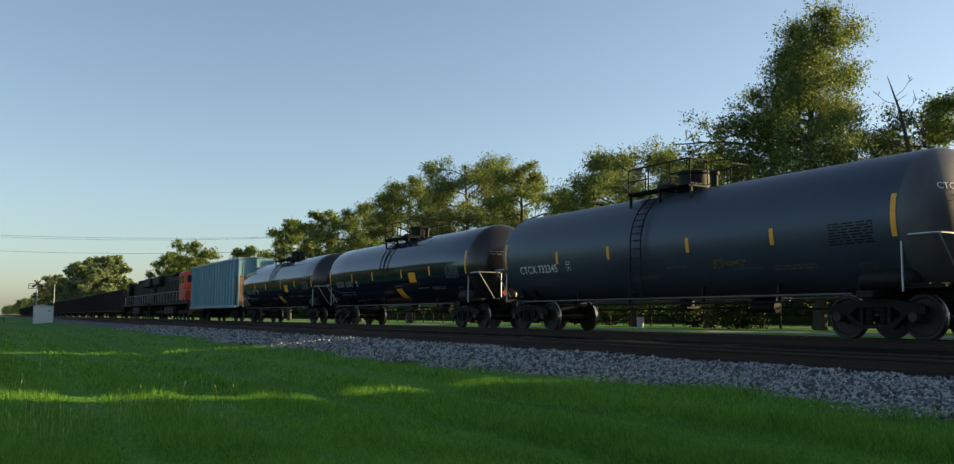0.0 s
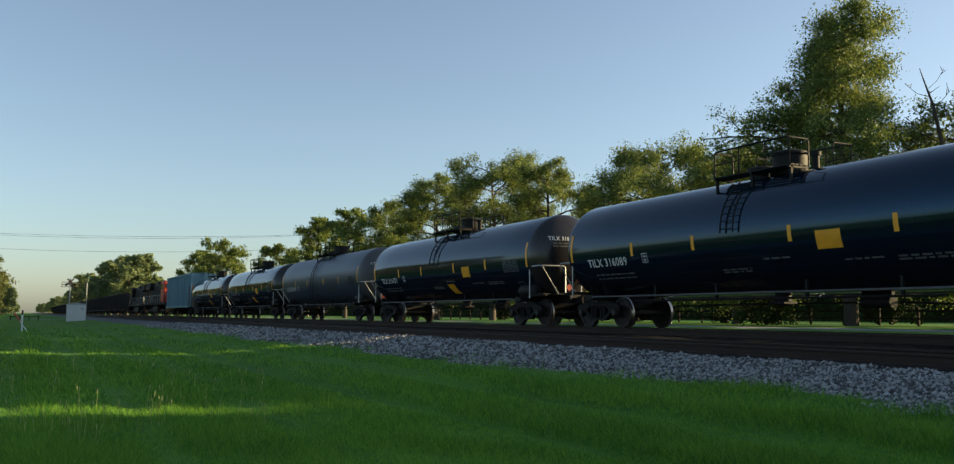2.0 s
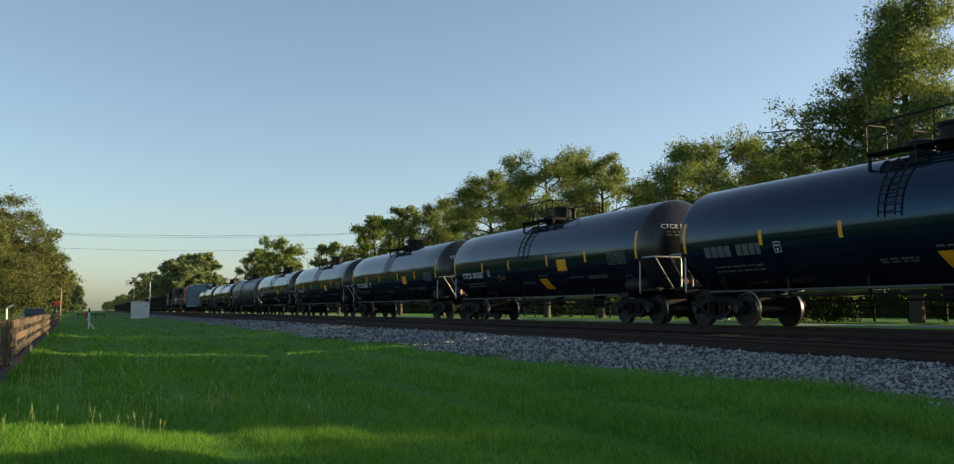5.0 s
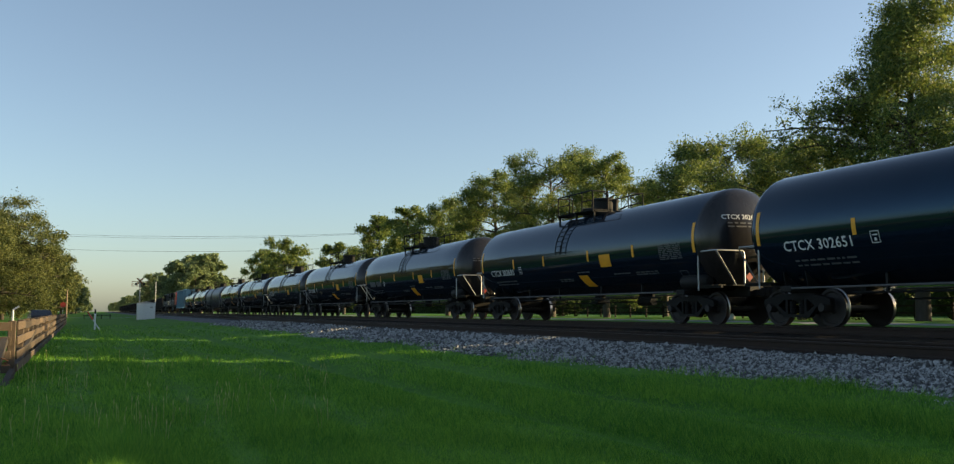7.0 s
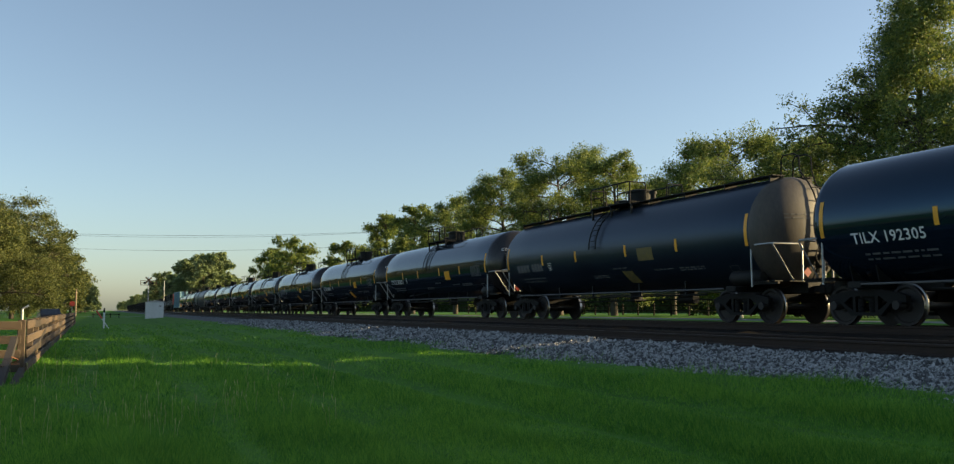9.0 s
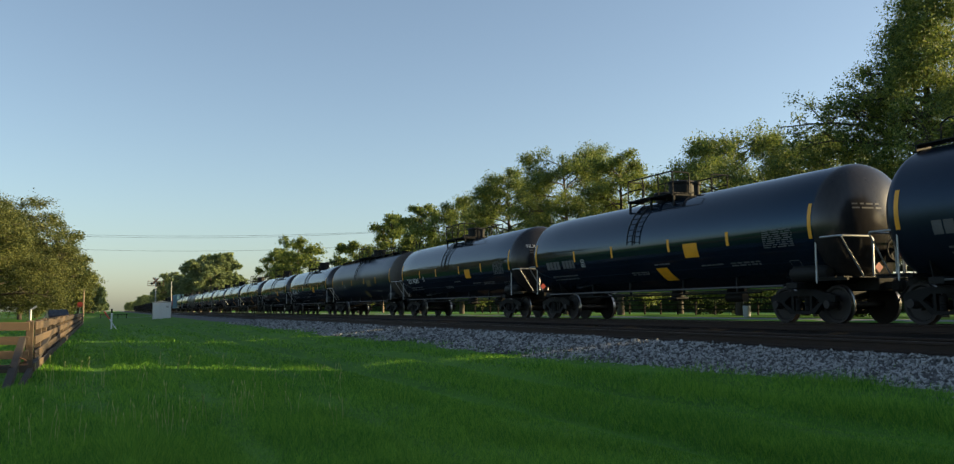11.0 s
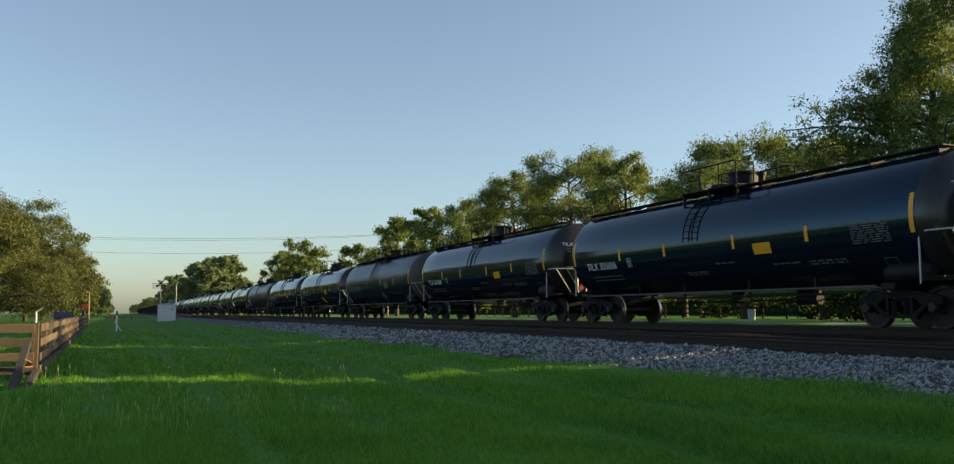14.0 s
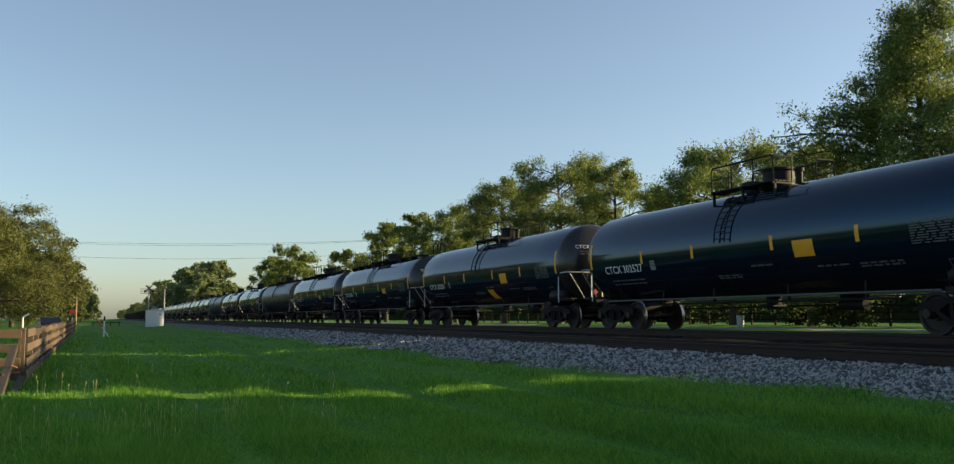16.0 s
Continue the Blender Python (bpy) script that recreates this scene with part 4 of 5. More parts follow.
def make_tree(name, label, x, y, h, r, seed, leaves=9000, size=0.30, shape="round", bare=0.28, mat=None, group="", limbs=16, long_limbs=()):
    """Trunk, curved limbs, side branches, and leaf clumps at their ends with gaps between.
    r: greatest radius of the crown; bare: clear part of the trunk; long_limbs: (place on the trunk, bearing, length, rise)."""
    near = abs(x) + abs(y) < 170
    leaves, size = int(leaves * (7.0 if near else 2.6)), size * (0.60 if near else 0.95)
    limbs = int(limbs * 1.35) if shape == "round" else limbs
    g = np.random.RandomState(seed)
    bm = bmesh.new()
    rt = 0.014 * h + 0.06
    spine = [Vector((0.5 * math.sin(5 * f + seed) * f, 0.5 * math.cos(4 * f + seed) * f, h * 0.94 * f)) for f in np.linspace(0, 1, 9)]
    tube(bm, [spine[0] - Vector((0, 0, 0.3))] + spine, [rt * 1.5] + [rt * (1.25 - 1.15 * f) + 0.02 for f in np.linspace(0, 1, 9)], 9)
    plan = []
    for k in range(limbs):
        f = bare + (0.99 - bare) * (k + g.uniform(0, 1)) / limbs
        e = (f - bare) / (1 - bare)
        if shape == "round":
            env = r * math.sqrt(max(0.08, 1 - (1.40 * e - 0.55) ** 2)) if e > 0.1 else r * 0.75
        elif shape == "cone":
            env = r * (0.96 - 0.76 * e)
        else:                          # tall with a tuft
            env = r * (0.35 + 0.65 * math.sin(math.pi * min(1, 0.25 + e * 0.75)))
        L = env * g.choice([0.55, 0.8, 0.95, 1.12]) * g.uniform(0.9, 1.05)
        plan.append((f, k * 2.399 + g.uniform(-0.5, 0.5), L, L * g.uniform(0.15, 0.6) * (0.4 + 0.7 * e) * (0.5 if shape == "cone" else 1.0)))
    plan += [(f, radians(a), L, rise) for f, a, L, rise in long_limbs]
    centres, sizes = [spine[8]], [0.06 * r + 0.45]
    for k, (f, a, L, rise) in enumerate(plan):
        full = 1.0 if k < limbs else 0.62
        i = min(7, int(f * 8))
        base = spine[i].lerp(spine[i + 1], f * 8 - i)
        side = Vector((math.cos(a), math.sin(a), 0))
        pts = [base + side * L * t + Vector((g.uniform(-1, 1) * 0.05 * L, g.uniform(-1, 1) * 0.05 * L, rise * t ** 0.8 - 0.16 * L * t ** 3)) for t in np.linspace(0, 1, 6)]
        pts[0] = base
        r0 = max(0.035, rt * (0.60 - 0.45 * f))
        tube(bm, pts, [r0 * (1 - 0.85 * t) + 0.012 for t in np.linspace(0, 1, 6)], 6)
        centres.append(pts[5])
        sizes.append((0.075 * r + 0.35) * g.uniform(0.7, 1.1) * full)
        for j in range(max(5, int(4 + L * 1.5))):
            t = g.uniform(0.22, 1.0)
            m = min(4, int(t * 5))
            q = pts[m].lerp(pts[m + 1], t * 5 - m)
            b = a + g.choice([-1, 1]) * g.uniform(0.4, 1.3)
            tl = (0.18 + 0.24 * g.rand()) * L * (1.25 - 0.6 * t) + 0.35
            d = Vector((math.cos(b), math.sin(b), g.normal() * 0.45 + 0.18)).normalized()
            end = q + d * tl + Vector((0, 0, -0.1 * tl))
            tube(bm, [q, q + d * tl * 0.5 + Vector((0, 0, 0.06 * tl)), end], [r0 * 0.3 + 0.010, r0 * 0.18 + 0.008, 0.008], 4, False)
            centres.append(end)
            sizes.append((0.08 * r + 0.38) * g.uniform(0.55, 1.35) * full)
            if g.rand() < 0.5:
                centres.append(q + d * tl * 0.5 + Vector((0, 0, 0.15)))
                sizes.append((0.07 * r + 0.3) * g.uniform(0.5, 1.1) * full)
    C, R = np.array([tuple(c) for c in centres]), np.array(sizes)
    W = R ** 2.1 * g.uniform(0.45, 1.0, len(R))
    pick = g.choice(len(C), leaves, p=W / W.sum())
    way = g.normal(size=(leaves, 3))
    way[:, 2] += 0.25
    way /= np.linalg.norm(way, axis=1)[:, None]
    # each clump is ragged: its reach differs with the direction
    lobe = 1 + 0.40 * np.sin(way[:, 0] * 5 + pick) * np.sin(way[:, 1] * 5 + 2.1 * pick) + 0.2 * np.sin(way[:, 2] * 7 + 1.3 * pick)
    off = way * (g.rand(leaves) ** 0.62 * lobe * R[pick])[:, None] * np.array([1.1, 1.1, 0.92])
    tree = thing(name, label, "tree", group, at=pose(x, y, float(lawn(np.array(float(x)), np.array(float(y)))) - 0.05))
    part("trunk", bm, BARK, tree, "grey-brown trunk and limbs")
    part("crown", cards_mesh("crown", leaf_cards(C[pick] + off, size, g, 0.3), mat or LEAF), None, tree, "dense olive green leaves")
    return tree


OAK = "broad live oak with an uneven olive crown"
# row beyond the road
make_tree("oak_tree", "tall spreading oak, sunlit yellow-green on one flank", 48.2, 40.7, 22.6, 8.8, 3, 24000, 0.25, "cone", 0.12, limbs=50, group="roadside oaks",
          long_limbs=((0.52, 130, 8.6, 3.4), (0.56, 118, 6.4, 2.8), (0.48, 142, 7.4, 2.4), (0.60, 135, 5.2, 2.0), (0.66, 128, 4.6, 1.6), (0.72, 138, 3.8, 1.2)))
make_tree("oak_tree", "spreading oak with long drooping side branches", 47.0, 50.0, 12.6, 6.2, 8, 10000, 0.25, "round", 0.15, limbs=26, group="roadside oaks")
make_tree("oak_tree", OAK, 56.5, 35.6, 16.8, 5.2, 21, 11000, 0.28, "round", 0.14, limbs=24, group="roadside oaks")
make_tree("oak_tree", OAK, 50.5, 63.0, 15.8, 6.6, 14, 13000, 0.28, "round", 0.14, limbs=26, group="roadside oaks")
make_tree("oak_tree", OAK, 56.0, 61.0, 15.8, 5.5, 15, 10000, 0.28, "round", 0.14, limbs=24, group="roadside oaks")
make_tree("oak_tree", OAK, 62.0, 88.0, 15.5, 6.0, 44, 8000, 0.34, "round", 0.14, limbs=22, group="roadside oaks")
make_tree("oak_tree", "open-crowned oak with sunlit pale leaves", 46.5, 76.0, 16.4, 4.6, 5, 9000, 0.27, "round", 0.14, limbs=22, group="roadside oaks")
make_tree("oak_tree", OAK, 46.0, 86.5, 18.3, 6.4, 6, 14000, 0.28, "round", 0.16, limbs=24, group="roadside oaks")
make_tree("oak_tree", OAK, 44.5, 98.0, 17.7, 5.8, 7, 11000, 0.30, "round", 0.15, limbs=24, group="roadside oaks")
make_tree("oak_tree", OAK, 46.0, 118.0, 16.8, 6.2, 9, 9000, 0.34, "round", 0.15, limbs=22, group="roadside oaks")
make_tree("oak_tree", "slender oak with a light crown", 46.0, 137.0, 18.0, 5.0, 10, 8000, 0.36, "tall", 0.25, limbs=22, group="roadside oaks")
make_tree("oak_tree", "slender oak with a light crown", 46.0, 152.0, 18.2, 5.0, 12, 8000, 0.36, "tall", 0.25, limbs=22, group="roadside oaks")
make_tree("oak_tree", OAK, 45.0, 172.0, 14.0, 5.0, 13, 7000, 0.38, "round", 0.15, limbs=16, group="roadside oaks")
make_tree("oak_tree", OAK, 43.0, 226.0, 18.2, 7.0, 16, 8000, 0.46, "round", 0.15, limbs=22, group="roadside oaks")
make_tree("oak_tree", OAK, 42.0, 243.0, 17.4, 6.2, 17, 7000, 0.46, "round", 0.15, limbs=22, group="roadside oaks")
# unseen oaks added right of the view, sized to block low sun from lawn and ballast
for y, h in ((-21.0, 9.6), (-12.0, 10.2), (-4.6, 10.3), (-0.8, 10.1), (6.0, 7.6), (13.5, 8.4), (21.0, 8.6), (27.0, 8.2)):
    make_tree("oak_tree", OAK, 48.0, y, h, 3.4, 60 - int(y), 3500, 0.40, "round", 0.12, limbs=26, group="roadside oaks")
snag = thing("dead_tree", "bare grey dead tree with forked branches", "tree", at=pose(51.5, 35.2, 0.65))
bm = bmesh.new()
tube(bm, [(0, 0, -0.3), (0.2, 0.1, 5), (-0.1, 0.5, 10), (-0.5, 1.0, 14.0), (-0.9, 1.6, 16.6)], [0.30, 0.24, 0.17, 0.09, 0.02], 8)
gs = random.Random(9)
for k in range(16):
    z = 6.5 + 0.58 * k
    f = (z - 6.5) / 9.5
    base = Vector((-0.1 - 0.6 * f, 0.3 + 1.0 * f, z))
    a, ln = k * 2.4, 3.2 * (1 - 0.65 * f)
    tip = base + Vector((math.cos(a) * ln, math.sin(a) * ln, ln * 0.75))
    mid = base.lerp(tip, 0.5) + Vector((0, 0, -0.15 * ln))
    tube(bm, [base, mid, tip], [0.07 * (1.2 - f), 0.05 * (1.2 - f), 0.012], 5)
    for q in (0.55, 0.8):
        p = mid.lerp(tip, q)
        tube(bm, [p, p + Vector((gs.uniform(-1, 1), gs.uniform(-1, 1), gs.uniform(0.2, 1))) * ln * 0.4], [0.03, 0.008], 4)
part("trunk", bm, BARK, snag)
# row on the camera's side of the track
for x, y, h, r, sd in ((-15.5, 98, 13.2, 7.2, 31), (-13.4, 119, 14.2, 7.0, 32), (-12.4, 143, 14.0, 7.0, 33), (-12.4, 172, 14.6, 7.4, 34), (-12.0, 214, 15.0, 7.4, 35), (-12.0, 270, 16.0, 8.0, 36)):
    make_tree("live_oak", "low-branched live oak with hanging moss in evening sun", x, y, h, r, sd, 12000 if y < 150 else 9000, 0.30 if y < 150 else 0.42, "round", 0.1, mat=MOSS_LEAF, group="oaks along the lawn", limbs=28)
# far woods: pines on both sides, towards the vanishing point
far = [make_tree("pine_tree", "tall pine with a rounded dark crown", 34.0, 300.0, 20.0, 6.0, 51, 5000, 0.7, "tall", 0.15, mat=HAZY_PINE, limbs=16, group="far pine woods"),
       make_tree("pine_tree", "tall pine with a rounded dark crown", 29.0, 322.0, 20.0, 6.6, 52, 5000, 0.7, "tall", 0.15, mat=HAZY_PINE, limbs=16, group="far pine woods"),
       make_tree("pine_tree", "tall pine with a rounded dark crown", 28.0, 352.0, 18.5, 7.2, 53, 5000, 0.8, "round", 0.12, mat=HAZY_PINE, limbs=16, group="far pine woods")]
rw = random.Random(4)
for k in range(70):
    y = 292 * 1.028 ** k + rw.uniform(-5, 5)
    x = 30 - 0.002 * (y - 300) + rw.uniform(-3, 6)
    t = copy_thing(rw.choice(far), pose(x, y, 0.6, 0, 0, rw.uniform(0, 360)))
    s = rw.uniform(0.72, 1.0) * (1.0 if y < 520 else 0.85)
    t.scale = (s * 1.1, s * 1.1, s)
for k in range(34):
    y = 305 * 1.048 ** k + rw.uniform(-6, 6)
    x = -10 - rw.uniform(0, 6)
    t = copy_thing(rw.choice(far), pose(x, y, 0.0, 0, 0, rw.uniform(0, 360)))
    s = rw.uniform(0.66, 0.86)
    t.scale = (s * 1.15, s * 1.15, s)


# ---- things beside the track ----
def height(x, y):
    return float(lawn(np.array(float(x)), np.array(float(y))))


# board fence along the lawn
fence = thing("board_fence", "weathered brown board fence with leaning end timbers", "fence", at=pose(0, 0, 0))


def board(x0, y0, x1, y1, z, h=0.15, t=0.035, parent=None):
    d = math.hypot(x1 - x0, y1 - y0)
    me = shared("board%.2f_%.2f" % (d, h), lambda: finish(box(bmesh.new(), 0, d, -t / 2, t / 2, 0, h, 0.006), "board", WOOD))
    part("board", me, None, parent or fence, "", pose(x0, y0, z, 0, 0, math.degrees(math.atan2(y1 - y0, x1 - x0))))


def fence_x(y):
    return -1.42 - 0.0160 * (y - 19)


post_mesh = finish(box(bmesh.new(), -0.065, 0.065, -0.065, 0.065, -0.4, 1.13, 0.01), "post", WOOD)
step = 2.4
for k in range(30):
    y = 18.4 + step * k
    part("post", post_mesh, None, fence, "", pose(fence_x(y), y, 0, 0.8 * math.sin(k * 2.3), 0.8 * math.sin(k * 1.7), 0))
    if k < 29:
        for z in (0.18, 0.43, 0.69, 0.95):
            board(fence_x(y) + 0.09, y, fence_x(y + step) + 0.09, y + step, z + 0.012 * math.sin(k * 3 + z * 9))
for k in range(1, 6):
    x = fence_x(18.4) - step * k
    part("post", post_mesh, None, fence, "", pose(x, 18.4, 0, 0, 0.7 * math.sin(k), 0))
for k in range(5):
    x = fence_x(18.4) - step * (k + 1)
    for z in (0.18, 0.43, 0.69, 0.95):
        board(x, 18.31, x + step, 18.31, z)


def timber(a, b, w, label):
    """A squared timber from a to b, leaning or fallen."""
    bm = tube(bmesh.new(), [a, Vector(a).lerp(Vector(b), 0.5) + Vector((0.01, 0, 0.015)), b], [w, w * 0.95, w * 0.9], 4)
    # these timbers take the wood colour with shade in it
    part("leaning_timber", bm, SHADED_WOOD, fence, label)


timber((-1.52, 15.5, -0.05), (-1.50, 18.1, 0.78), 0.085, "dark timber propped against the corner post")
timber((-1.36, 16.4, 0.05), (-1.45, 25.6, 0.80), 0.07, "long dark rail slipped from the posts")
timber((-3.6, 17.6, 0.42), (-1.52, 16.6, 0.36), 0.05, "dark loose rail end")
bm = bmesh.new()
tube(bm, [(-1.44 + 0.10 * math.sin(k * 0.7), 16.9 + 0.10 * k / 3, 0.52 - 0.030 * k + 0.0016 * k * k) for k in range(14)], 0.014, 5)
part("rope", bm, RUST, fence, "reddish rope hanging from the corner timber")
bm = tube(bmesh.new(), [(0, 0, 0), (0, 0, 0.28), (0.1, 0, 0.34)], 0.02, 6)
tap = part("tap", bm, GALV, fence, "small grey metal spigot on the corner post", pose(fence_x(18.4), 18.4, 1.05))

# marker post with a striped arm
marker = thing("marker_post", "white marker post, black top, orange and white brace", "marker post", at=pose(-0.06, 64.7, 0))
part("post", box(bmesh.new(), -0.05, 0.05, -0.04, 0.04, -0.2, 1.15, 0.01), BOX_WHITE, marker)
part("cap", box(bmesh.new(), -0.052, 0.052, -0.042, 0.042, 1.152, 1.45, 0.01), FRAME_BLACK, marker, "black painted top")
part("brace", tube(bmesh.new(), [(0.42, 0.1, -0.1), (-0.13, 0.1, 0.75)], 0.032, 8), BOX_WHITE, marker, "white leaning tube")
part("brace_tip", tube(bmesh.new(), [(-0.131, 0.1, 0.752), (-0.48, 0.1, 1.28)], 0.05, 8), LOCO_RED, marker, "orange-red tube end")

# signal bungalow
hut = thing("signal_bungalow", "small white sheet-metal railway equipment hut", "equipment hut", at=pose(6.55, 137, 0.0))
part("body", box(bmesh.new(), -1.2, 1.2, -1.1, 1.1, 0.05, 2.45, 0.03), BOX_WHITE, hut)
bm = bmesh.new()
va = [bm.verts.new((x, -1.2, z)) for x, z in ((-1.3, 2.45), (1.3, 2.45), (1.3, 2.52), (0, 2.72), (-1.3, 2.52))]
vb = [bm.verts.new((v.co.x, 1.2, v.co.z)) for v in va]
for k in range(5):
    bm.faces.new((va[k], va[(k + 1) % 5], vb[(k + 1) % 5], vb[k]))
bm.faces.new(va[::-1])
bm.faces.new(vb)
part("roof", bm, GALV, hut)
part("door", box(bmesh.new(), 0.15, 1.0, -1.125, -1.104, 0.2, 2.15, 0.008), BOX_WHITE, hut, "white steel door")
part("vent", box(bmesh.new(), 0.55, 0.9, -1.15, -1.126, 1.75, 2.0, 0.005), GALV, hut)
part("base", box(bmesh.new(), -1.25, 1.25, -1.15, 1.15, -0.3, 0.05, 0.02), ASPHALT, hut)

# crossing signal mast
mast = thing("crossing_signal", "grey crossing signal mast with lamps and basket", "signal mast", at=pose(6.2, 150, -0.7))
part("mast", tube(bmesh.new(), [(0, 0, 0.3), (0, 0, 7.3)], [0.12, 0.09], 10), GALV, mast)
bm = bmesh.new()
for s in (-1, 1):
    m = Matrix.Translation((0, -0.15, 6.75)) @ Matrix.Rotation(radians(45 * s), 4, "Y")
    box(bm, -0.65, 0.65, -0.015 + 0.02 * s, 0.015 + 0.02 * s, -0.1, 0.1, 0, m)
part("crossbuck", bm, RUST, mast, "brown weathered crossed boards")
for x in (-0.6, 0.6):
    part("lamp_hood", lathe(bmesh.new(), [(-0.2, 0.19), (-0.02, 0.19), (0.08, 0.10), (0.1, 0.02)], "y", 16, (x, -0.1, 6.3)), FRAME_BLACK, mast, "black round lamp hood")
bm = bmesh.new()
for z in (6.0, 6.35, 6.7):
    tube(bm, [(-1.2, 0.05, z), (1.2, 0.05, z), (1.2, 0.7, z), (-1.2, 0.7, z), (-1.2, 0.05, z)], 0.035, 6)
for x in (-1.2, -0.4, 0.4, 1.2):
    tube(bm, [(x, 0.05, 6.0), (x, 0.05, 6.7)], 0.03, 6)
part("basket", bm, RUST, mast, "rust-brown maintenance basket")
whip = thing("antenna_pole", "thin grey antenna pole beside the hut", "pole", at=pose(8.0, 140, 0.1))
part("pole", tube(bmesh.new(), [(0, 0, -0.3), (0, 0, 5.6)], [0.07, 0.05], 8), GALV, whip)
part("antenna", box(bmesh.new(), -0.09, 0.09, -0.09, 0.09, 5.605, 5.75, 0.02), FRAME_BLACK, whip)

# poles and wires over the crossing
power = thing("utility_pole", "tall grey-brown wooden utility pole with crossarm", "utility pole", "utility poles", at=pose(49.5, 170, 0.6))
part("pole", tube(bmesh.new(), [(0, 0, -0.5), (0, 0, 16.6)], [0.20, 0.13], 12), POLE_WOOD, power)
part("crossarm", box(bmesh.new(), -0.06, 0.06, -1.2, 1.2, 15.9, 16.05, 0.01), POLE_WOOD, power)
other = copy_thing(power, pose(-22.0, 196, 0.2))
stub = thing("utility_pole", "short bare brown wooden pole beside the trees", "utility pole", "utility poles", at=pose(-5.7, 203, 0))
part("pole", tube(bmesh.new(), [(0, 0, -0.5), (0, 0, 7.2)], [0.17, 0.13], 12), POLE_WOOD, stub)
for dz, dy, sag in ((16.6, -1.1, 0.9), (16.6, 1.1, 1.1), (14.0, 0.0, 1.2)):
    wire = new("overhead_wire", finish(tube(bmesh.new(), [(49.5 + (-22 - 49.5) * f, 170 + dy + 26 * f, dz + 0.2 - sag * 4 * f * (1 - f)) for f in np.linspace(0, 1, 25)], 0.022, 5), "overhead_wire", FRAME_BLACK))
    tagged(wire, "dark sagging overhead power wire between poles", "wire", "overhead wires")

SIGN_RED = material("sign_red", (0.16, 0.015, 0.012), 0.6, vary=0.15, scale=4)
# stop sign and car by the crossing
stop = thing("stop_sign", "red octagonal stop sign on a grey post", "road sign", at=pose(-5.9, 188, 0))
part("post", tube(bmesh.new(), [(0, 0, -0.3), (0, 0, 2.2)], 0.05, 8), GALV, stop)
part("plate", lathe(bmesh.new(), [(-0.02, 0.02), (-0.02, 0.55), (0.02, 0.55), (0.02, 0.02)], "y", 8, (0, -0.08, 2.55)), SIGN_RED, stop, "red plate with white bars")
auto = thing("parked_car", "black parked sedan behind the board fence", "car", at=pose(-4.6, 88, 0, 0, 0, 8))
bm = bmesh.new()
prof = [(-2.25, 0.35), (-2.3, 0.75), (-2.1, 0.95), (-1.35, 1.02), (-0.75, 1.42), (0.55, 1.45), (1.3, 1.02), (2.1, 0.88), (2.28, 0.6), (2.2, 0.35)]
va = [bm.verts.new((-0.86 + (0.14 if z > 1.1 else 0), y, z)) for y, z in prof]
vb = [bm.verts.new((0.86 - (0.14 if z > 1.1 else 0), y, z)) for y, z in prof]
for k in range(len(prof)):
    j = (k + 1) % len(prof)
    bm.faces.new((va[k], va[j], vb[j], vb[k]))
bm.faces.new(va[::-1])
bm.faces.new(vb)
bmesh.ops.recalc_face_normals(bm, faces=bm.faces)
part("body", bm, CAR_BLACK, auto)
for x in (-0.80, 0.80):
    for y in (-1.4, 1.4):
        part("wheel", shared("car_wheel", lambda: finish(lathe(bmesh.new(), [(-0.1, 0.02), (-0.1, 0.2), (-0.08, 0.32), (0.08, 0.32), (0.1, 0.2), (0.1, 0.02)], "x", 20), "wheel", FRAME_BLACK)), None, auto, "", pose(x, y, 0.32))
for x in (-0.80, 0.80):
    bm = bmesh.new()
    f = [bm.verts.new((x + (0.008 if x > 0 else -0.008), y, z)) for y, z in ((-1.1, 1.06), (-0.65, 1.36), (0.45, 1.38), (1.0, 1.06))]
    bm.faces.new(f)
    part("side_window", bm, DARK_GLASS, auto)

# low barrier by the crossing road
barrier = thing("pipe_barrier", "low dark pipe barrier beside the crossing road", "barrier", at=pose(0.8, 158, 0))
for x in (-2.6, -1.3, 0, 1.3):
    part("post", tube(bmesh.new(), [(x, 0, -0.3), (x, 0, 0.8)], 0.06, 8), TIE, barrier)
part("rail", tube(bmesh.new(), [(-2.8, 0, 0.66), (1.5, 0, 0.66)], 0.05, 8), TIE, barrier)
crossing = grid_sheet("crossing_road", np.linspace(-60, 60, 61), np.linspace(176, 182, 4), lambda x, y: np.maximum(lawn(x, y) + 0.04, np.interp(x, [7, 11, 19.5, 24], [0, 0.80, 0.955, 0])), ASPHALT)
tagged(new("crossing_road", crossing), "grey asphalt road crossing the tracks", "road", kind="structure")

# paddock beyond the road
pad = thing("paddock_fence", "low dark wooden paddock fence beyond the road", "fence", at=pose(0, 0, 0.68))
pp = finish(box(bmesh.new(), -0.07, 0.07, -0.07, 0.07, -0.4, 1.25, 0.01), "post", TIE)
pr = finish(box(bmesh.new(), -0.03, 0.03, 0, 3.0, 0, 0.12), "rail", TIE)
for k in range(34):
    part("post", pp, None, pad, "", pose(52.5, 30 + 3.0 * k, 0))
    for z in (0.45, 0.95):
        part("board", pr, None, pad, "", pose(52.45, 30 + 3.0 * k, z))
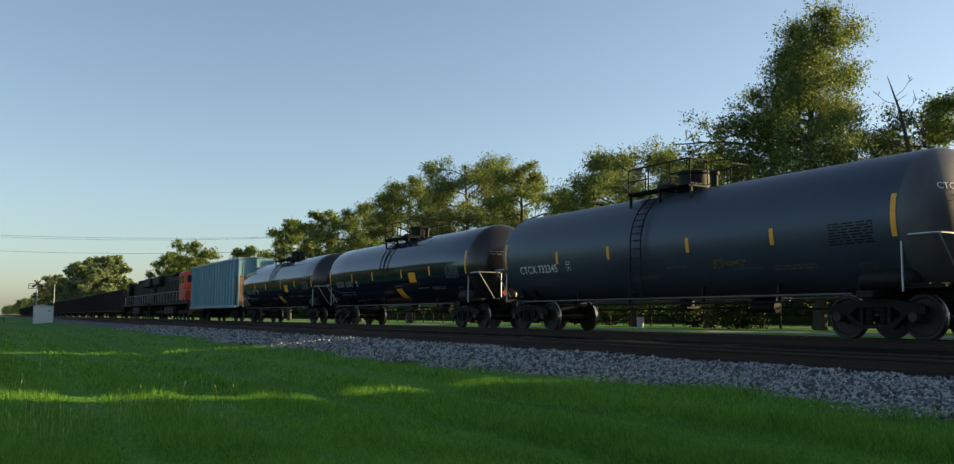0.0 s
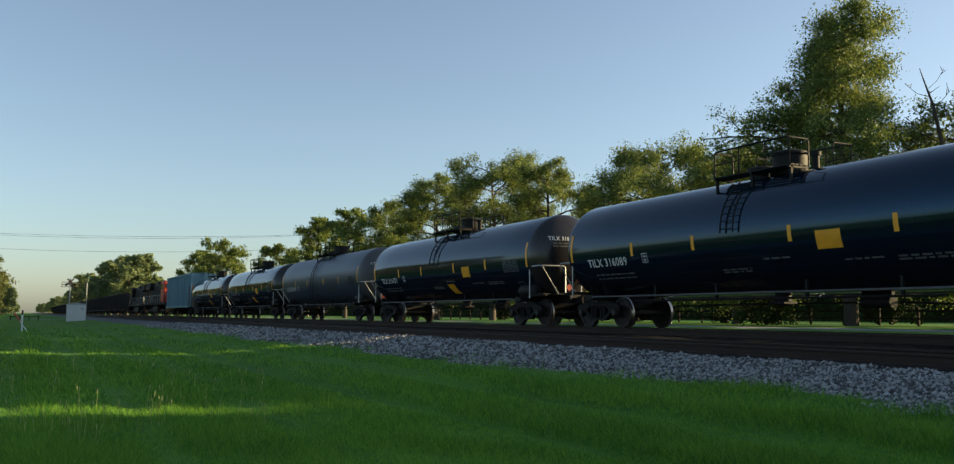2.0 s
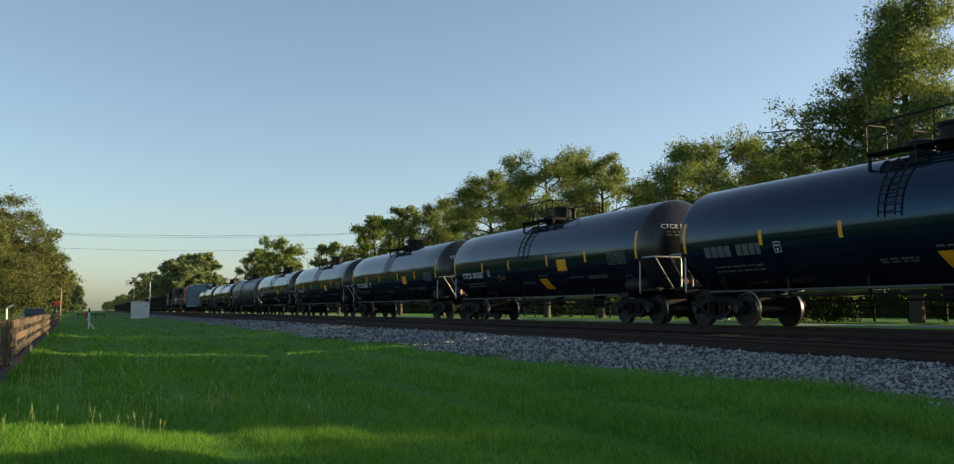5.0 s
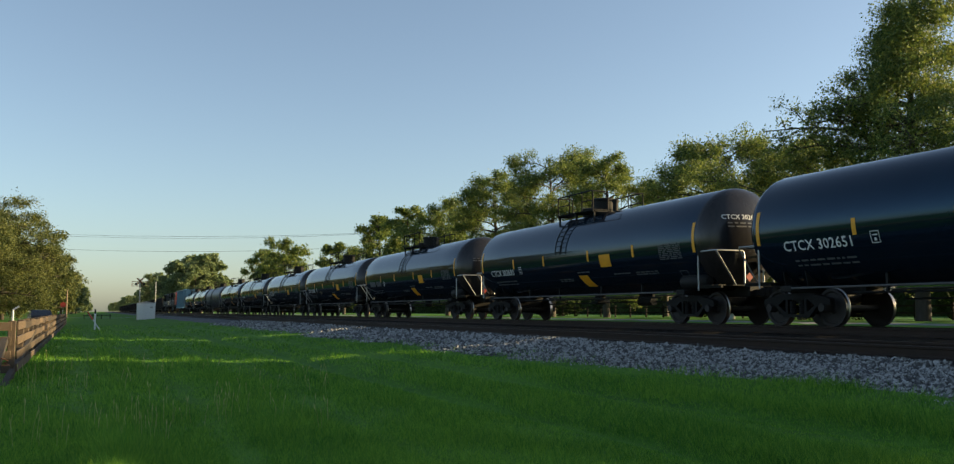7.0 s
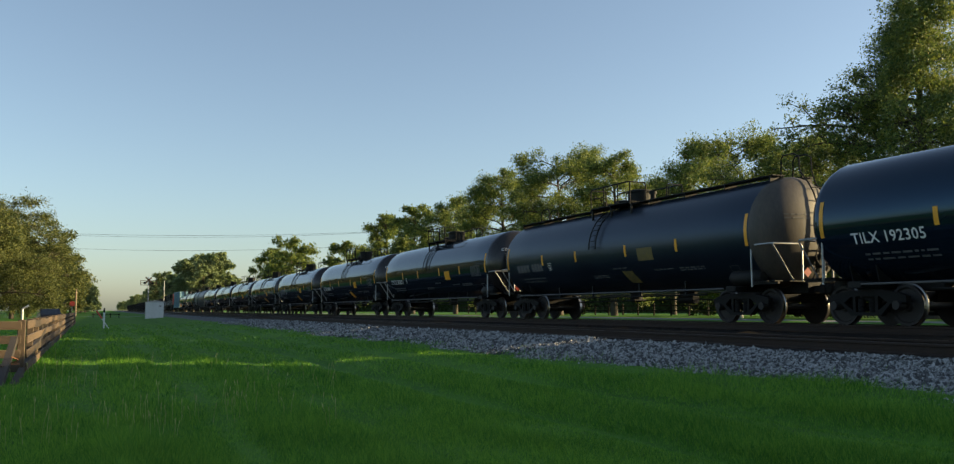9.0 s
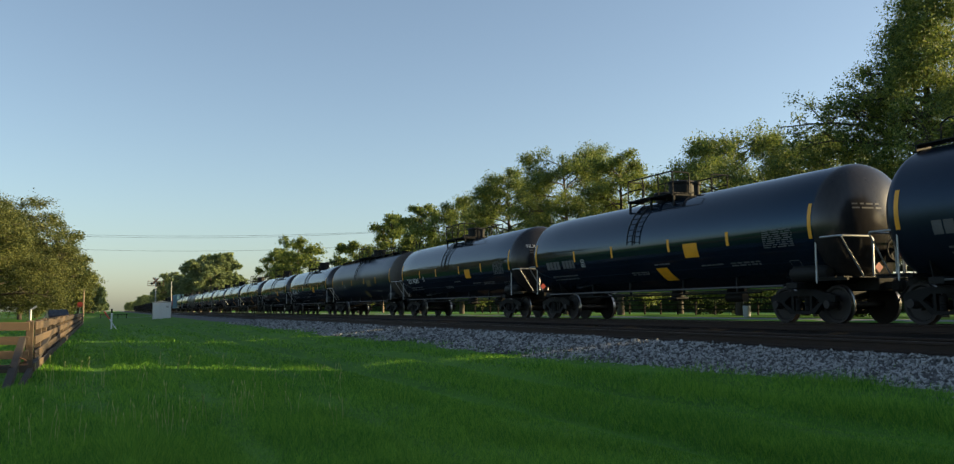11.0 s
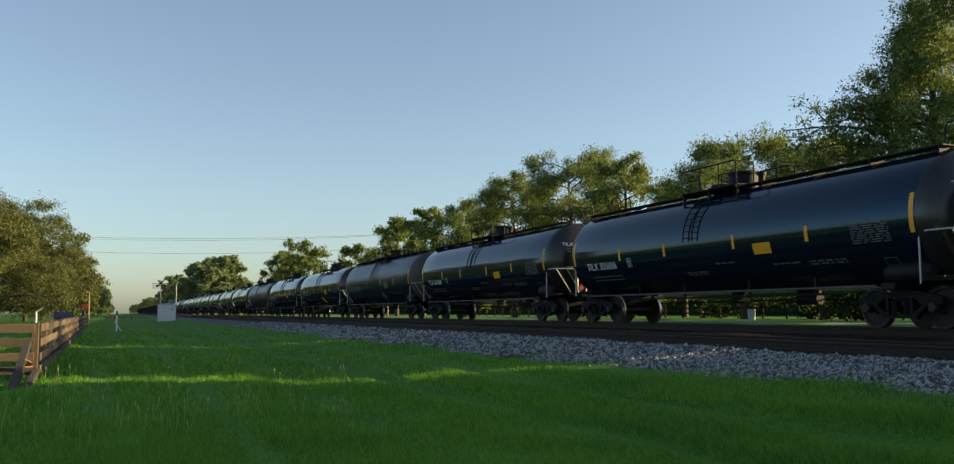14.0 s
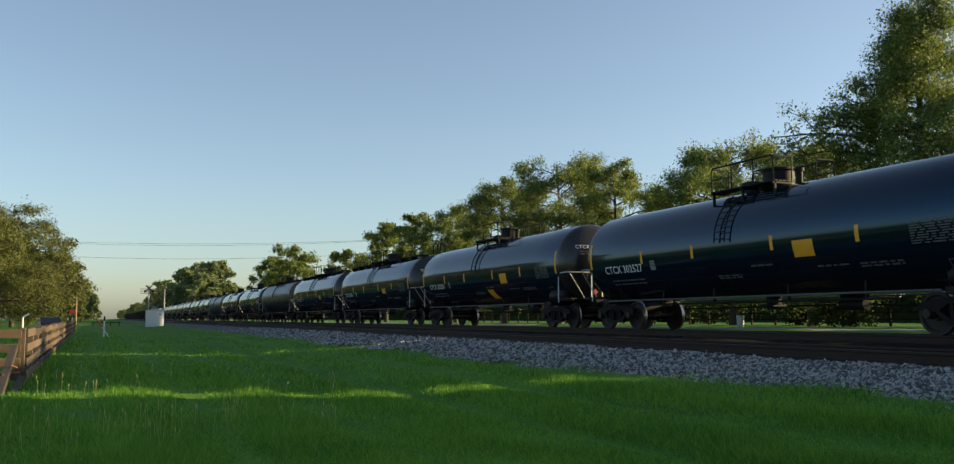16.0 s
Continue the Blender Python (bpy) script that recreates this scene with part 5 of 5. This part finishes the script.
bin_ = thing("litter_bin", "small pale grey litter bin on the grass", "bin", at=pose(41.5, 51.0, height(41.5, 51)))
part("body", lathe(bmesh.new(), [(0, 0.22), (0.02, 0.25), (0.8, 0.28), (0.82, 0.22)], "z", 16), GALV, bin_)
part("lid", lathe(bmesh.new(), [(0.822, 0.30), (0.87, 0.30), (0.93, 0.16), (0.94, 0.02)], "z", 16), FRAME_BLACK, bin_, "dark lid")
g = np.random.RandomState(77)


def shrub(x, y, r, h, seed, n=2600):
    q = np.random.RandomState(seed)
    c = q.normal(size=(40, 3)) * np.array([r * 0.45, r * 0.45, h * 0.22]) + np.array([0, 0, h * 0.45])
    p = c[q.randint(0, 40, n)] + q.normal(size=(n, 3)) * 0.22
    p[:, 2] = np.abs(p[:, 2])
    ob = thing("shrub", "ragged green shrub with dry twigs beyond the road", "shrub", "shrubs beyond the road", at=pose(x, y, height(x, y)))
    bm = bmesh.new()
    for k in range(9):
        e = c[k]
        tube(bm, [(0, 0, -0.1), (e[0] * 0.4, e[1] * 0.4, e[2] * 0.6), tuple(e)], [0.05, 0.03, 0.01], 5)
    part("stems", bm, BARK, ob)
    part("leaves", cards_mesh("leaves", leaf_cards(p, 0.22, q), UNDERGROWTH), None, ob)


for k, (x, y, r, h) in enumerate(((46.5, 46.5, 1.8, 2.2), (54, 57, 2.4, 2.6), (56, 74, 2.4, 2.6), (55, 100, 2.6, 2.8), (60, 47, 2.6, 3.2))):
    shrub(x, y, r, h, 100 + k)
# undergrowth at the back of the paddock: a rounded bank of brush with leaves over it
def bank_top(y):
    return 4.6 + 1.2 * np.sin(y * 0.37) + 0.8 * np.sin(y * 1.13) + 0.5 * np.sin(y * 2.3)


def bank(x, y):
    mid = 93.2 + 2 * np.sin(y * 0.21)
    return 0.4 + bank_top(y) * np.sqrt(np.clip(1 - ((x - mid) / 3.2) ** 2, 0, 1))


brush = new("undergrowth", grid_sheet("undergrowth", np.arange(87.5, 99, 0.35), np.arange(-60, 640, 0.9), bank, UNDERGROWTH, False))
tagged(brush, "dark tangled brush at the back of the paddock", "undergrowth", kind="stuff")
n = 70000
hy = g.uniform(-60, 640, n)
hx_ = 91.2 + 2 * np.sin(hy * 0.21) + g.normal(size=n) * 1.1
hz_ = g.uniform(0, 1.05, n) ** 0.8 * bank_top(hy) + 0.6
hedge = new("far_woods", cards_mesh("far_woods", leaf_cards(np.stack([hx_, hy, hz_], 1), 0.6, g), UNDERGROWTH))
tagged(hedge, "dense dark leaves of the brush behind the paddock", "undergrowth", kind="stuff")


# ---- ties, stones and grass ----
tie_mesh = finish(box(bmesh.new(), -1.3, 1.3, -0.115, 0.115, -0.18, 0.0, 0.012), "tie", TIE)
for cx, top, who in ((NEAR_X, RAIL_NEAR, "ties of the empty track"), (TRAIN_X, RAIL, "ties of the train's track")):
    row = thing("track_ties", "dark creosoted wooden ties under the rails", "railway ties", kind="structure", at=pose(cx, 0, top - 0.186))
    jt = random.Random(int(cx * 10))
    for k in range(150):
        part("tie", tie_mesh, None, row, "", pose(jt.uniform(-0.03, 0.03), 2.0 + 0.52 * k, jt.uniform(-0.004, 0.004), 0, 0, jt.uniform(-0.8, 0.8)))

g = np.random.RandomState(5)
# broken stones of the near shoulder
n = 52000
d = 1.0 / g.uniform(1 / 75.0, 1 / 10.5, n)
sx = g.uniform(8.0, 11.25, n)
ok = d > sx * 1.08
sx, d = sx[ok], d[ok]
sy = np.sqrt(d * d - sx * sx)
keep = g.uniform(0, 1, len(sx)) < np.clip((sx - 8.0 + 0.4 * np.sin(sy * 0.9) + 0.3 * np.sin(sy * 2.3)) / 0.9, 0.0, 1)
sx, sy, d = sx[keep], sy[keep], d[keep]
n = len(sx)
size = (0.017 + 0.020 * g.rand(n) ** 1.6) * np.clip(d / 15, 1.0, 2.0)
corner = np.array([(1, 0, 0), (-1, 0, 0), (0, 1, 0), (0, -1, 0), (0, 0, 1), (0, 0, -1)], float)
v = corner[None] * g.uniform(0.7, 1.35, (n, 6, 1)) + g.uniform(-0.3, 0.3, (n, 6, 3))
v = v * g.uniform(0.65, 1.3, (n, 1, 3))
a, b = g.uniform(0, 6.28, n), g.uniform(-1.2, 1.2, n)
ca, s_a, cb, sb = np.cos(a), np.sin(a), np.cos(b), np.sin(b)
x1 = v[:, :, 0] * ca[:, None] - v[:, :, 1] * s_a[:, None]
y1 = v[:, :, 0] * s_a[:, None] + v[:, :, 1] * ca[:, None]
z1 = y1 * sb[:, None] + v[:, :, 2] * cb[:, None]
y1 = y1 * cb[:, None] - v[:, :, 2] * sb[:, None]
P = np.stack([x1, y1, z1], 2) * size[:, None, None] + np.stack([sx, sy, bed(sx, sy) + size * 0.4], 1)[:, None, :]
tri = np.array([(0, 2, 4), (2, 1, 4), (1, 3, 4), (3, 0, 4), (2, 0, 5), (1, 2, 5), (3, 1, 5), (0, 3, 5)])
F = (np.arange(n)[:, None, None] * 6 + tri[None]).reshape(-1, 3)
me = bpy.data.meshes.new("ballast_stones")
me.from_pydata(P.reshape(-1, 3).tolist(), [], F.tolist())
me.materials.append(STONE)
tagged(new("ballast_stones", me), "loose grey crushed stones of the ballast shoulder", "stones", kind="stuff")


def blades(n, head, near, far, tall, wide, seed, mat, name, label, x_lo=-9.0, x_hi=8.55, patch=0.0):
    """Tapered bent blades, thinning out with distance; longer between the mown swaths, sparse among the stones."""
    q = np.random.RandomState(seed)
    d = 1.0 / q.uniform(1 / far, 1 / near, n)
    az = np.radians(q.uniform(head[0], head[1], n))
    x, y = d * np.sin(az), d * np.cos(az)
    edge = x_hi + 0.30 * np.sin(y * 0.8) + 0.22 * np.sin(y * 2.1 + 1) + 0.20 * np.sin(y * 5.3) + 0.42 * q.normal(size=n)
    clump = np.sin(x * 2.3 + 1.3 * np.sin(y * 0.9)) * np.sin(y * 1.7 + np.sin(x * 1.4)) + 0.6 * np.sin(x * 0.7 + y * 0.33)
    ok = (x > x_lo) & (x < edge) & (q.uniform(-1.2, 1.2, n) < clump + (1.5 if patch == 0 else -patch))
    x, y, d, clump = x[ok], y[ok], d[ok], clump[ok]
    m = len(x)
    swath = 1 + 0.40 * np.sin(x * 3.7 + 0.5 * np.sin(y * 0.25)) + 0.2 * np.sin(x * 8.9 + 0.8 * np.sin(y * 0.4))
    for rut in (4.85, 6.5):
        swath = swath * (1 - 0.55 * np.exp(-((x - rut - 0.08 * np.sin(y * 0.3)) / 0.2) ** 2))
    h = tall * np.interp(x, [0, 3, 5, 8.5], [1.1, 1.05, 0.9, 1.0]) * q.uniform(0.4, 1.3, m) * (1 + 0.22 * clump) * swath
    w = wide * np.clip(d / near, 1, 12) * q.uniform(0.7, 1.3, m)
    a = q.uniform(0, 6.283, m)
    sx, sy = np.cos(a) * w / 2, np.sin(a) * w / 2
    b = q.uniform(0, 6.283, m)
    lean = h * q.uniform(0.15, 0.95, m)
    z = np.maximum(lawn(x, y), np.where(x > 8.1, bed(x, y), -9)) - 0.01
    V = np.stack([np.stack([x - sx, y - sy, z], 1), np.stack([x + sx, y + sy, z], 1),
                  np.stack([x + np.cos(b) * lean, y + np.sin(b) * lean, z + h], 1)], 1).reshape(-1, 3)
    tagged(new(name, cards_mesh(name, V, mat)), label, "grass", kind="stuff")


blades(520000, (-9, 64), 6.3, 85, 0.080, 0.0052, 21, BLADE, "grass", "short green lawn grass, unevenly mown")
blades(50000, (-9, 64), 6.3, 60, 0.120, 0.0050, 22, BLADE, "tall_grass", "longer green grass tufts in the lawn", patch=0.45)


def stalk_mesh(n, seed, lo, hi, head, tall):
    q = np.random.RandomState(seed)
    bm = bmesh.new()
    for k in range(n):
        d = 1 / q.uniform(1 / hi, 1 / lo)
        az = radians(q.uniform(*head))
        x, y = d * math.sin(az), d * math.cos(az)
        if x < -1.6 or x > 4.2 or math.sin(x * 1.9 + 2.0) * math.sin(y * 0.9) < -0.15:
            continue
        z = height(x, y)
        h = tall * q.uniform(0.55, 1.2)
        lx, ly = q.normal() * 0.12 * h, q.normal() * 0.12 * h
        s = min(2.2, max(1.0, d / 9))
        tube(bm, [(x, y, z), (x + lx * 0.4, y + ly * 0.4, z + h * 0.6), (x + lx, y + ly, z + h)], [0.0022 * s, 0.0018 * s, 0.001 * s], 3, False)
        tube(bm, [(x + lx * 0.8, y + ly * 0.8, z + h * 0.8), (x + lx * 0.95, y + ly * 0.95, z + h * 0.92), (x + lx * 1.1, y + ly * 1.1, z + h * 1.06)], [0.002 * s, 0.006 * s, 0.001 * s], 4, False)
    return finish(bm, "seed_stalks", STALK)


tagged(new("seed_stalks", stalk_mesh(300, 3, 8.6, 24, (-8, 14), 0.27)), "thin straw-coloured grass seed stalks", "grass", kind="stuff")


# ---- motion of the train ----
def motions():
    for ob, y in cars:
        x, z = ob.location.x, ob.location.z
        walk(ob, [(t, pose(x, y + SPEED * t + GAIN * ((t - 8) ** 2 - 64), z)) for t in (0, 2, 4, 6, 8, 10, 12, 14, 16)])


motions()
